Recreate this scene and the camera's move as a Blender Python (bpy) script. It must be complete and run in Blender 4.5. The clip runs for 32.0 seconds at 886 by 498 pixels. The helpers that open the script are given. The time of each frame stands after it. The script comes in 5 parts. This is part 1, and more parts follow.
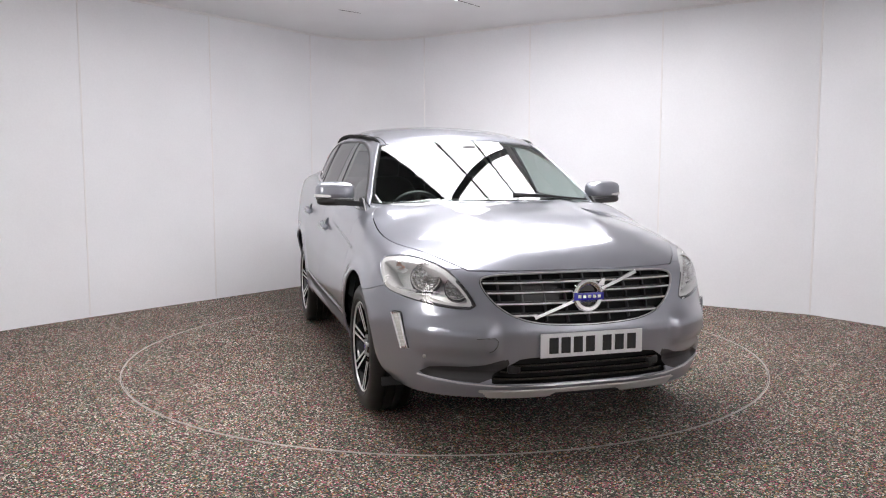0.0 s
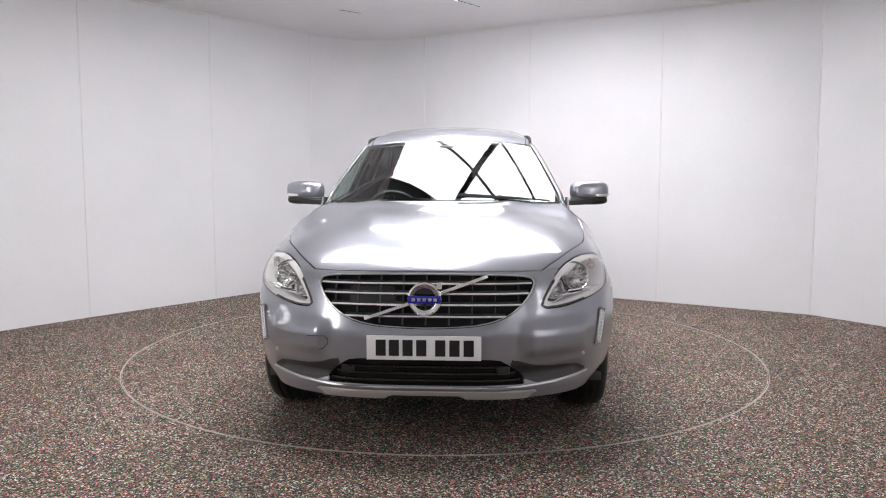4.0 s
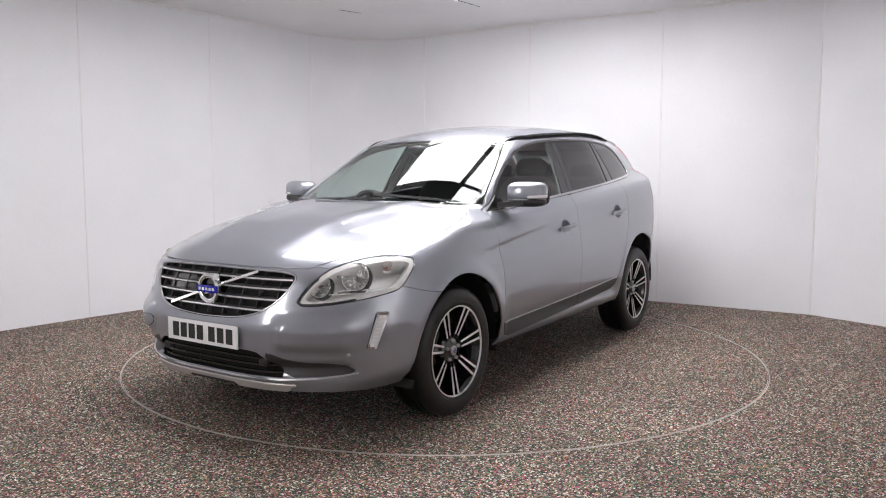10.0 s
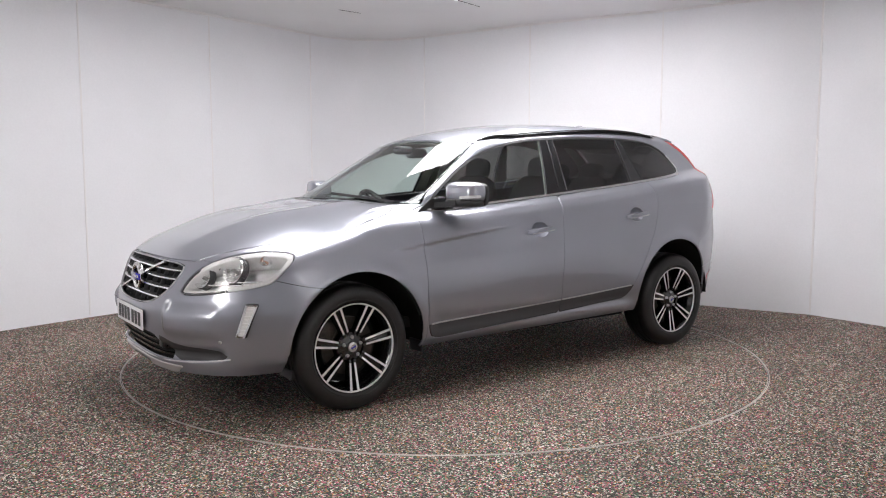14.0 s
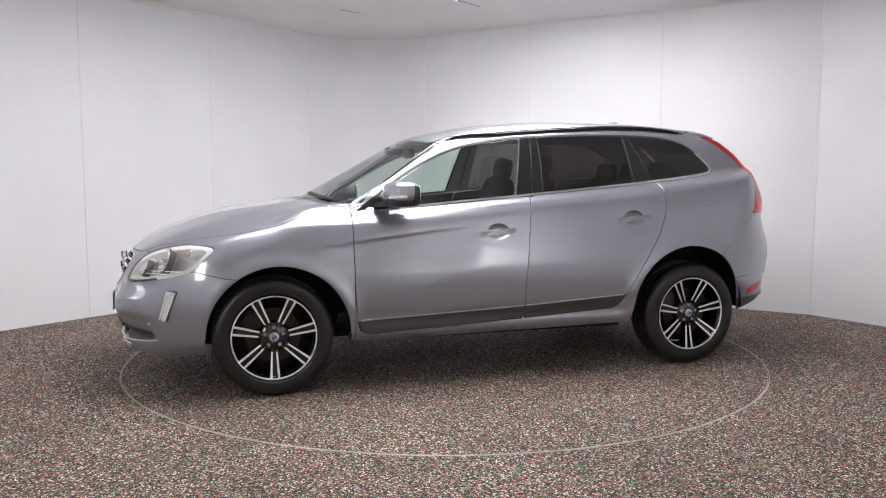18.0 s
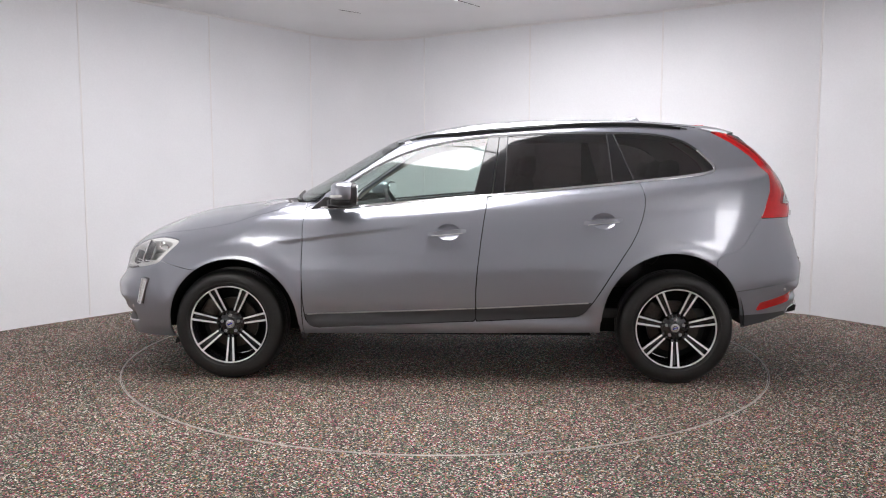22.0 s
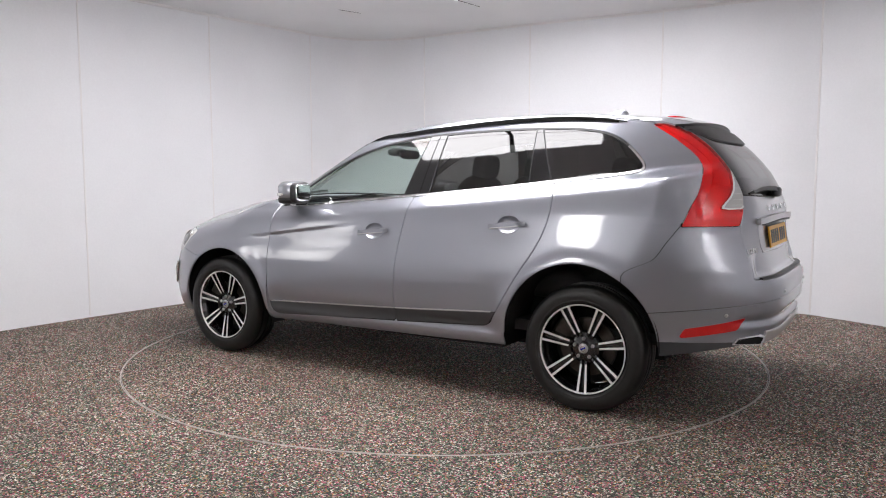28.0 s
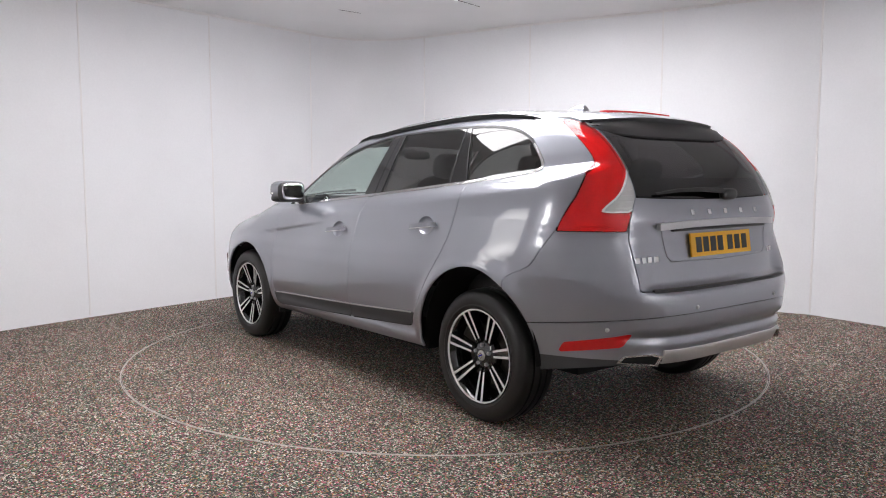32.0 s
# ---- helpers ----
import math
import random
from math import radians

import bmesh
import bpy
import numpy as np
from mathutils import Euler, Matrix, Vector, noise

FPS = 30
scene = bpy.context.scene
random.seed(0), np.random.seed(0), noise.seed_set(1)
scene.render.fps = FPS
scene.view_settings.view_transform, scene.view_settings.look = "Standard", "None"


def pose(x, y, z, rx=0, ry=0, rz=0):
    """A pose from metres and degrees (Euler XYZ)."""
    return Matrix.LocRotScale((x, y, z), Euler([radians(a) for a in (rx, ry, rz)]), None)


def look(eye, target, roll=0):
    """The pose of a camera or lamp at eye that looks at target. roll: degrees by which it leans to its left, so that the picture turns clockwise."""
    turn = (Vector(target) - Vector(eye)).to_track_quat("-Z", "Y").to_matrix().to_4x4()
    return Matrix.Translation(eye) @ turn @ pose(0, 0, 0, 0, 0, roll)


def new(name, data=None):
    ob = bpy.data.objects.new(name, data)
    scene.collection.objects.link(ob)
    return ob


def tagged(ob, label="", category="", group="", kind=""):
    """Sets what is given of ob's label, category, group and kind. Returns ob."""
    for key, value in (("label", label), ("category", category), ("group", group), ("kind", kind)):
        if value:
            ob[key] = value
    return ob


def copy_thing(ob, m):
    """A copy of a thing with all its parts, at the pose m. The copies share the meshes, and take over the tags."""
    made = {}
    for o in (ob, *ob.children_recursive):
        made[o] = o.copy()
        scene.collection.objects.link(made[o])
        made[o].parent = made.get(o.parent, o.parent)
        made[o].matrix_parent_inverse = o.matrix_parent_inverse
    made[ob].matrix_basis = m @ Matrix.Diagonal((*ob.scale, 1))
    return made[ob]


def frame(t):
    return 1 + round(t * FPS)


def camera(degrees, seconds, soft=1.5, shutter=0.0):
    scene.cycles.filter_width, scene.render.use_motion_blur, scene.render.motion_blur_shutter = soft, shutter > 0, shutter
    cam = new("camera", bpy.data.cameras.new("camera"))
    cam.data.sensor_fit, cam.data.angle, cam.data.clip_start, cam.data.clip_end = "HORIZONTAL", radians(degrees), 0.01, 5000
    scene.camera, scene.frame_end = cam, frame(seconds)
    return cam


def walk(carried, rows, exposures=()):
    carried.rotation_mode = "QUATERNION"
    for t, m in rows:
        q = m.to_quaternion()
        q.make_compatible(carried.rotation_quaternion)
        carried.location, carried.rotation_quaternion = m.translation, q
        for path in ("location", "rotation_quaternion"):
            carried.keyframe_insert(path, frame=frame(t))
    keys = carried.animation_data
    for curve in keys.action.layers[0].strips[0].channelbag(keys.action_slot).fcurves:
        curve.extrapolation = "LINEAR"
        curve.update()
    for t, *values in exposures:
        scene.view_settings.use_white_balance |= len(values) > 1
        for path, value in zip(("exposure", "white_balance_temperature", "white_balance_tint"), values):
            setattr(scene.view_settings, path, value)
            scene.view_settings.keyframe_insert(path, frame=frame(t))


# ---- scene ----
# ---------------- camera ----------------
cam = camera(59.77, 32.0, soft=1.1)
EYE = Vector((0.0, -5.6607, 1.2719))
PITCH, YAW = radians(5.346), radians(-0.117)
VIEW = EYE + Vector((math.sin(YAW) * math.cos(PITCH), math.cos(YAW) * math.cos(PITCH), -math.sin(PITCH))) * 5
walk(cam, [(0.0, look(EYE, VIEW)), (32.0, look(EYE, VIEW))])

# ---------------- world and exposure ----------------
world = bpy.data.worlds.new("studio_air")
scene.world = world
world.use_nodes = True
world.node_tree.nodes["Background"].inputs[0].default_value = (0.8, 0.85, 1.0, 1)
world.node_tree.nodes["Background"].inputs[1].default_value = 0.02
scene.view_settings.exposure = 0.0
PANEL_LIGHT = 12.0
FLOOD_LIGHT = 8.5


# ---------------- materials ----------------
def material(name, colour, rough=0.5, metal=0.0, coat=0.0, grain=0.0, grain_size=200.0, bump_depth=0.0, stain=0.0, stain_size=3.0, coat_rough=0.03, spec=0.5, coat_ior=1.5):
    m = bpy.data.materials.new(name)
    m.use_nodes = True
    nt = m.node_tree
    b = nt.nodes["Principled BSDF"]
    b.inputs["Base Color"].default_value = (*colour, 1)
    b.inputs["Roughness"].default_value = rough
    b.inputs["Metallic"].default_value = metal
    b.inputs["Coat Weight"].default_value = coat
    b.inputs["Coat Roughness"].default_value = coat_rough
    b.inputs["Coat IOR"].default_value = coat_ior
    b.inputs["Specular IOR Level"].default_value = spec
    if grain or stain or bump_depth:
        co = nt.nodes.new("ShaderNodeTexCoord")
        fine = nt.nodes.new("ShaderNodeTexNoise")
        fine.inputs["Scale"].default_value = grain_size
        fine.inputs["Detail"].default_value = 3
        nt.links.new(co.outputs["Object"], fine.inputs["Vector"])
        broad = nt.nodes.new("ShaderNodeTexNoise")
        broad.inputs["Scale"].default_value = stain_size
        broad.inputs["Detail"].default_value = 5
        nt.links.new(co.outputs["Object"], broad.inputs["Vector"])
        last = None
        for node, amount in ((fine, grain), (broad, stain)):
            if not amount:
                continue
            ramp = nt.nodes.new("ShaderNodeMapRange")
            ramp.inputs["From Min"].default_value, ramp.inputs["From Max"].default_value = 0.3, 0.7
            ramp.inputs["To Min"].default_value, ramp.inputs["To Max"].default_value = 1 - amount, 1 + amount
            nt.links.new(node.outputs["Fac"], ramp.inputs["Value"])
            mul = nt.nodes.new("ShaderNodeMix")
            mul.data_type, mul.blend_type = "RGBA", "MULTIPLY"
            mul.inputs[0].default_value = 1
            if last is None:
                mul.inputs[6].default_value = (*colour, 1)
            else:
                nt.links.new(last, mul.inputs[6])
            nt.links.new(ramp.outputs["Result"], mul.inputs[7])
            last = mul.outputs[2]
        if last is not None:
            nt.links.new(last, b.inputs["Base Color"])
        if bump_depth:
            bm = nt.nodes.new("ShaderNodeBump")
            bm.inputs["Strength"].default_value = 0.5
            bm.inputs["Distance"].default_value = bump_depth
            nt.links.new(fine.outputs["Fac"], bm.inputs["Height"])
            nt.links.new(bm.outputs["Normal"], b.inputs["Normal"])
    return m


def glowing(name, colour, strength):
    m = bpy.data.materials.new(name)
    m.use_nodes = True
    nt = m.node_tree
    nt.nodes.remove(nt.nodes["Principled BSDF"])
    e = nt.nodes.new("ShaderNodeEmission")
    e.inputs[0].default_value, e.inputs[1].default_value = (*colour, 1), strength
    nt.links.new(e.outputs[0], nt.nodes["Material Output"].inputs[0])
    return m


def sheet_glass(name, tint, gloss_least=0.09):
    """Thin glass: a tinted clear sheet with a mirror gloss that grows by Fresnel."""
    m = bpy.data.materials.new(name)
    m.use_nodes = True
    nt = m.node_tree
    nt.nodes.remove(nt.nodes["Principled BSDF"])
    clear = nt.nodes.new("ShaderNodeBsdfTransparent")
    clear.inputs[0].default_value = (*tint, 1)
    gloss = nt.nodes.new("ShaderNodeBsdfGlossy")
    gloss.inputs["Roughness"].default_value = 0.01
    face = nt.nodes.new("ShaderNodeLayerWeight")
    face.inputs[0].default_value = 0.5
    fifth = nt.nodes.new("ShaderNodeMath")
    fifth.operation, fifth.inputs[1].default_value = "POWER", 4.0
    nt.links.new(face.outputs["Facing"], fifth.inputs[0])
    fres = nt.nodes.new("ShaderNodeMapRange")
    fres.inputs["To Min"].default_value, fres.inputs["To Max"].default_value = gloss_least, 0.95
    nt.links.new(fifth.outputs[0], fres.inputs[0])
    mix = nt.nodes.new("ShaderNodeMixShader")
    nt.links.new(fres.outputs[0], mix.inputs[0])
    nt.links.new(clear.outputs[0], mix.inputs[1])
    nt.links.new(gloss.outputs[0], mix.inputs[2])
    nt.links.new(mix.outputs[0], nt.nodes["Material Output"].inputs[0])
    return m


def carpet(name):
    """Bonded rubber and stone granules: dark crumbs with pale, pink, green and ochre ones."""
    m = bpy.data.materials.new(name)
    m.use_nodes = True
    nt = m.node_tree
    b = nt.nodes["Principled BSDF"]
    b.inputs["Roughness"].default_value = 0.75
    co = nt.nodes.new("ShaderNodeTexCoord")
    vor = nt.nodes.new("ShaderNodeTexVoronoi")
    vor.inputs["Scale"].default_value = 145
    nt.links.new(co.outputs["Object"], vor.inputs["Vector"])
    sep = nt.nodes.new("ShaderNodeSeparateColor")
    nt.links.new(vor.outputs["Color"], sep.inputs[0])
    ramp = nt.nodes.new("ShaderNodeValToRGB")
    ramp.color_ramp.interpolation = "CONSTANT"
    stops = [(0.0, (0.008, 0.0068, 0.0055)), (0.34, (0.052, 0.042, 0.032)), (0.49, (0.145, 0.120, 0.092)), (0.58, (0.04, 0.17, 0.07)), (0.66, (0.42, 0.07, 0.14)),
             (0.73, (0.33, 0.28, 0.225)), (0.85, (0.74, 0.69, 0.62)), (0.93, (0.36, 0.17, 0.04))]
    el = ramp.color_ramp.elements
    el[0].position, el[0].color = stops[0][0], (*stops[0][1], 1)
    el[1].position, el[1].color = stops[1][0], (*stops[1][1], 1)
    for p, c in stops[2:]:
        e = el.new(p)
        e.color = (*c, 1)
    nt.links.new(sep.outputs[0], ramp.inputs[0])
    broad = nt.nodes.new("ShaderNodeTexNoise")
    broad.inputs["Scale"].default_value = 1.6
    broad.inputs["Detail"].default_value = 6
    nt.links.new(co.outputs["Object"], broad.inputs["Vector"])
    mr = nt.nodes.new("ShaderNodeMapRange")
    mr.inputs["From Min"].default_value, mr.inputs["From Max"].default_value = 0.3, 0.7
    mr.inputs["To Min"].default_value, mr.inputs["To Max"].default_value = 0.78, 1.12
    nt.links.new(broad.outputs["Fac"], mr.inputs["Value"])
    mul = nt.nodes.new("ShaderNodeMix")
    mul.data_type, mul.blend_type = "RGBA", "MULTIPLY"
    mul.inputs[0].default_value = 1
    nt.links.new(ramp.outputs[0], mul.inputs[6])
    nt.links.new(mr.outputs[0], mul.inputs[7])
    nt.links.new(mul.outputs[2], b.inputs["Base Color"])
    bm = nt.nodes.new("ShaderNodeBump")
    bm.inputs["Strength"].default_value, bm.inputs["Distance"].default_value = 0.7, 0.004
    nt.links.new(vor.outputs["Distance"], bm.inputs["Height"])
    bm.invert = True
    nt.links.new(bm.outputs["Normal"], b.inputs["Normal"])
    return m


M_WALL = material("white_wall_paint", (0.845, 0.85, 0.875), 0.45, grain=0.015, grain_size=60, stain=0.025, stain_size=1.3, bump_depth=0.0006)
M_TRIM = material("cream_trim", (0.83, 0.815, 0.815), 0.4, stain=0.03)
M_CEIL = material("white_ceiling_paint", (0.84, 0.84, 0.85), 0.6, grain=0.02, stain=0.03, stain_size=1.1)
M_CARPET = carpet("granule_carpet")
M_RING = material("worn_steel_ring", (0.44, 0.41, 0.38), 0.5, metal=0.3, grain=0.25, grain_size=60, stain=0.3)
M_PANEL = glowing("light_panel_diffuser", (0.985, 0.96, 0.985), PANEL_LIGHT)
M_BEAM = material("dark_beam", (0.03, 0.03, 0.033), 0.5, stain=0.1)
M_PAINT = material("grey_metallic_paint", (0.298, 0.308, 0.350), 0.28, metal=0.60, coat=1.0, grain=0.05, grain_size=2500, stain=0.015, coat_rough=0.008, coat_ior=1.8, spec=0.3)
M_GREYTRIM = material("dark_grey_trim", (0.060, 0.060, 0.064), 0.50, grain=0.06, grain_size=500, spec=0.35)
M_BLACK = material("black_plastic", (0.022, 0.022, 0.023), 0.42, grain=0.1, grain_size=400, bump_depth=0.0003)
M_GLOSSBLACK = material("gloss_black", (0.006, 0.006, 0.007), 0.08, coat=0.6, stain=0.1)
M_LINING = material("dark_cavity", (0.016, 0.016, 0.016), 0.8, grain=0.1, spec=0.15)
M_CHROME = material("chrome", (0.72, 0.72, 0.73), 0.16, metal=1.0, stain=0.03)
M_SATIN = material("satin_aluminium", (0.52, 0.52, 0.53), 0.3, metal=0.9, grain=0.04, grain_size=600)
M_SILVER = material("silver_paint", (0.62, 0.60, 0.59), 0.32, metal=0.65, grain=0.05, grain_size=900, coat=0.3)
M_HOUSING = material("pale_lamp_housing", (0.95, 0.95, 0.95), 0.36, metal=0.9, coat=0.4, grain=0.05, grain_size=120)
M_BARCHROME = material("bright_chrome", (0.92, 0.92, 0.92), 0.22, metal=1.0, stain=0.03)
M_BOWL = material("fluted_chrome", (0.96, 0.96, 0.96), 0.08, metal=0.9, stain=0.05, stain_size=30)
# dark grey that stands for shade in the bumper's body-colour pockets
M_POCKETSHADE = material("matt_grey_plastic", (0.040, 0.038, 0.040), 0.55, grain=0.08, grain_size=500, bump_depth=0.0003)
M_SENSOR = material("smoked_sensor_cover", (0.035, 0.034, 0.035), 0.25, stain=0.1)
M_WEB = material("grey_lamp_web", (0.34, 0.33, 0.32), 0.3, metal=0.4, grain=0.06, grain_size=200)
M_MIRROR = material("mirror_glass", (0.85, 0.87, 0.88), 0.01, metal=1.0)
M_GLASS = sheet_glass("clear_screen_glass", (0.80, 0.88, 0.85))
M_SIDEGLASS = sheet_glass("green_side_glass", (0.76, 0.86, 0.82))
M_DARKGLASS = sheet_glass("privacy_glass", (0.13, 0.12, 0.12))
M_REARGLASS = sheet_glass("dark_rear_glass", (0.10, 0.10, 0.105))
M_LENS = sheet_glass("clear_lamp_lens", (0.97, 0.97, 0.97), 0.05)
M_RED = material("red_lamp_plastic", (0.80, 0.018, 0.022), 0.2, coat=0.5, grain=0.10, grain_size=220, stain=0.12, stain_size=12)
M_REDLENS = sheet_glass("red_lamp_lens", (0.98, 0.03, 0.035), 0.07)
M_LAMPWHITE = material("white_lamp_reflector", (0.90, 0.89, 0.88), 0.35, grain=0.05, grain_size=150, stain=0.06, stain_size=10)
M_DEEPRED = material("deep_red_reflector", (0.60, 0.010, 0.012), 0.15, coat=0.6, grain=0.15, grain_size=260)
M_WHITELENS = material("ribbed_white_lens", (0.50, 0.50, 0.50), 0.15, coat=0.6, grain=0.05, grain_size=150)
M_DRL = material("white_lamp_strip", (0.85, 0.85, 0.84), 0.2, coat=0.6, grain=0.08, grain_size=150)
M_AMBER = material("amber_lens", (0.72, 0.42, 0.32), 0.2, coat=0.5, grain=0.1)
M_TYRE = material("tyre_rubber", (0.010, 0.0097, 0.0095), 0.4, grain=0.2, grain_size=90, stain=0.25, stain_size=6, bump_depth=0.0006)
M_RIMBLACK = material("gloss_black_wheel_paint", (0.010, 0.010, 0.011), 0.12, coat=0.8, stain=0.1)
M_MACHINED = material("machined_alloy", (0.86, 0.855, 0.85), 0.3, metal=0.35, grain=0.04, grain_size=800)
M_DISC = material("brake_iron", (0.05, 0.042, 0.036), 0.45, metal=0.8, grain=0.2, grain_size=60)
M_BLUE = material("blue_enamel", (0.02, 0.02, 0.42), 0.2, coat=0.6, stain=0.05)
M_PLATEW = material("white_plate", (0.88, 0.88, 0.89), 0.35, stain=0.04)
M_PLATEY = material("yellow_plate", (0.82, 0.42, 0.01), 0.35, stain=0.05)
M_INK = material("black_ink", (0.010, 0.010, 0.010), 0.4, stain=0.1)
M_LEATHER = material("charcoal_leather", (0.020, 0.019, 0.019), 0.5, grain=0.15, grain_size=300, bump_depth=0.0006)
M_BEIGE = material("pale_cabin_lining", (0.55, 0.53, 0.48), 0.8, grain=0.05, grain_size=400)
M_DASH = material("dark_dashboard", (0.018, 0.018, 0.019), 0.6, grain=0.12, grain_size=400, bump_depth=0.0004)
M_LEAF = material("dry_leaf", (0.20, 0.085, 0.03), 0.8, grain=0.3, grain_size=150)


# ---------------- small mesh helpers ----------------
def mesh_of(name, verts, faces, mats, smooth=True, face_mats=None, sharp=35):
    me = bpy.data.meshes.new(name)
    me.from_pydata([tuple(v) for v in verts], [], [tuple(f) for f in faces])
    for m in (mats if isinstance(mats, (list, tuple)) else [mats]):
        me.materials.append(m)
    if face_mats is not None:
        me.polygons.foreach_set("material_index", np.asarray(face_mats, dtype=np.int32))
    me.polygons.foreach_set("use_smooth", np.full(len(me.polygons), smooth))
    if smooth and sharp:
        me.set_sharp_from_angle(angle=radians(sharp))
    me.update()
    return me


def child(ob, parent):
    if parent is not None:
        ob.parent = parent
    return ob


def part(name, bm, mat, parent, label="", smooth=True, bevel=0.0):
    """Links a bmesh as one mesh object under a thing or a part."""
    if bevel:
        edges = [e for e in bm.edges if len(e.link_faces) == 2 and e.calc_face_angle(0) > 0.6]
        bmesh.ops.bevel(bm, geom=edges, offset=bevel, segments=2, affect="EDGES", profile=0.6, clamp_overlap=True)
    bmesh.ops.recalc_face_normals(bm, faces=bm.faces[:])
    me = bpy.data.meshes.new(name)
    bm.to_mesh(me)
    bm.free()
    me.materials.append(mat)
    me.polygons.foreach_set("use_smooth", np.full(len(me.polygons), smooth))
    if smooth:
        me.set_sharp_from_angle(angle=radians(40))
    ob = child(new(name, me), parent)
    return tagged(ob, label)


def block(centre, size, turn=(0, 0, 0), bm=None):
    bm = bm or bmesh.new()
    m = pose(*centre, *turn) @ Matrix.Diagonal((*size, 1))
    bmesh.ops.create_cube(bm, size=1, matrix=m)
    return bm


def lathe(profile, n=48, axis="y", centre=(0, 0, 0), closed=False):
    """Turns (radius, along) pairs about an axis through centre."""
    bm = bmesh.new()
    rings = []
    for i in range(n):
        a = 2 * math.pi * i / n
        ring = []
        for r, s in profile:
            c, d = r * math.cos(a), r * math.sin(a)
            p = {"y": (c, s, d), "x": (s, c, d), "z": (c, d, s)}[axis]
            ring.append(bm.verts.new(Vector(p) + Vector(centre)))
        rings.append(ring)
    k = len(profile)
    for i in range(n):
        a, b = rings[i], rings[(i + 1) % n]
        for j in range(k if closed else k - 1):
            bm.faces.new((a[j], a[(j + 1) % k], b[(j + 1) % k], b[j]))
    return bm


def sweep(path, ring, bm=None, ends=True, up=(0, 0, 1), scales=None):
    """A ring of (side, up) offsets carried along a path."""
    bm = bm or bmesh.new()
    path = [Vector(p) for p in path]
    rows = []
    for i, p in enumerate(path):
        d = (path[min(i + 1, len(path) - 1)] - path[max(i - 1, 0)]).normalized()
        s = d.cross(Vector(up)).normalized()
        u = s.cross(d).normalized()
        k = scales[i] if scales else 1
        rows.append([bm.verts.new(p + s * a * k + u * b * k) for a, b in ring])
    n = len(ring)
    for a, b in zip(rows, rows[1:]):
        for j in range(n):
            bm.faces.new((a[j], a[(j + 1) % n], b[(j + 1) % n], b[j]))
    if ends:
        bm.faces.new(rows[0])
        bm.faces.new(rows[-1][::-1])
    return bm


def circle_ring(r, n=10, squash=1.0):
    return [(r * math.cos(2 * math.pi * i / n), r * squash * math.sin(2 * math.pi * i / n)) for i in range(n)]


def prism(outline, depth, place, bm=None):
    """An outline in a pose's xy plane, thick along its z."""
    bm = bm or bmesh.new()
    lo = [bm.verts.new(place @ Vector((a, b, 0))) for a, b in outline]
    hi = [bm.verts.new(place @ Vector((a, b, depth))) for a, b in outline]
    bm.faces.new(hi)
    bm.faces.new(lo[::-1])
    for i in range(len(outline)):
        j = (i + 1) % len(outline)
        bm.faces.new((lo[i], lo[j], hi[j], hi[i]))
    return bm


def blob(centre, size, power=3.0, bm=None, n=20, k=12, turn=(0, 0, 0)):
    """A rounded box (superellipsoid)."""
    bm = bm or bmesh.new()
    m = pose(*centre, *turn)
    e = 2.0 / power
    f = lambda v: math.copysign(abs(v) ** e, v)
    rows = []
    for i in range(1, k):
        t = -math.pi / 2 + math.pi * i / k
        rows.append([bm.verts.new(m @ Vector((size[0] * f(math.cos(t)) * f(math.cos(a)), size[1] * f(math.cos(t)) * f(math.sin(a)), size[2] * f(math.sin(t)))))
                     for a in (2 * math.pi * j / n for j in range(n))])
    lo, hi = bm.verts.new(m @ Vector((0, 0, -size[2]))), bm.verts.new(m @ Vector((0, 0, size[2])))
    for a, b in zip(rows, rows[1:]):
        for j in range(n):
            bm.faces.new((a[j], a[(j + 1) % n], b[(j + 1) % n], b[j]))
    for j in range(n):
        bm.faces.new((lo, rows[0][(j + 1) % n], rows[0][j]))
        bm.faces.new((hi, rows[-1][j], rows[-1][(j + 1) % n]))
    return bm


# ---------------- the studio room ----------------
HEIGHT = 2.92
RADIUS = 2.234


def corner_arc(a, corner, b, n=10):
    """A rounded corner between two wall ends."""
    a, c, b = Vector(a), Vector(corner), Vector(b)
    return [tuple(a * (1 - t) ** 2 + c * 2 * t * (1 - t) + b * t * t) for t in (i / n for i in range(n + 1))]


LEFT_SEAMS = [(-4.05, 0.10), (-3.224, 1.261), (-2.395, 2.339), (-1.555, 3.42)]
RIGHT_SEAMS = [(-0.24, 3.60), (0.925, 2.86), (2.17, 2.17), (3.384, 1.403)]
ARC = corner_arc(LEFT_SEAMS[-1], (-1.02, 4.08), RIGHT_SEAMS[0], 12)
PLAN = [(-4.7, -0.85)] + LEFT_SEAMS[:-1] + ARC + RIGHT_SEAMS[1:] + [(4.15, 0.22), (4.85, -0.9)]


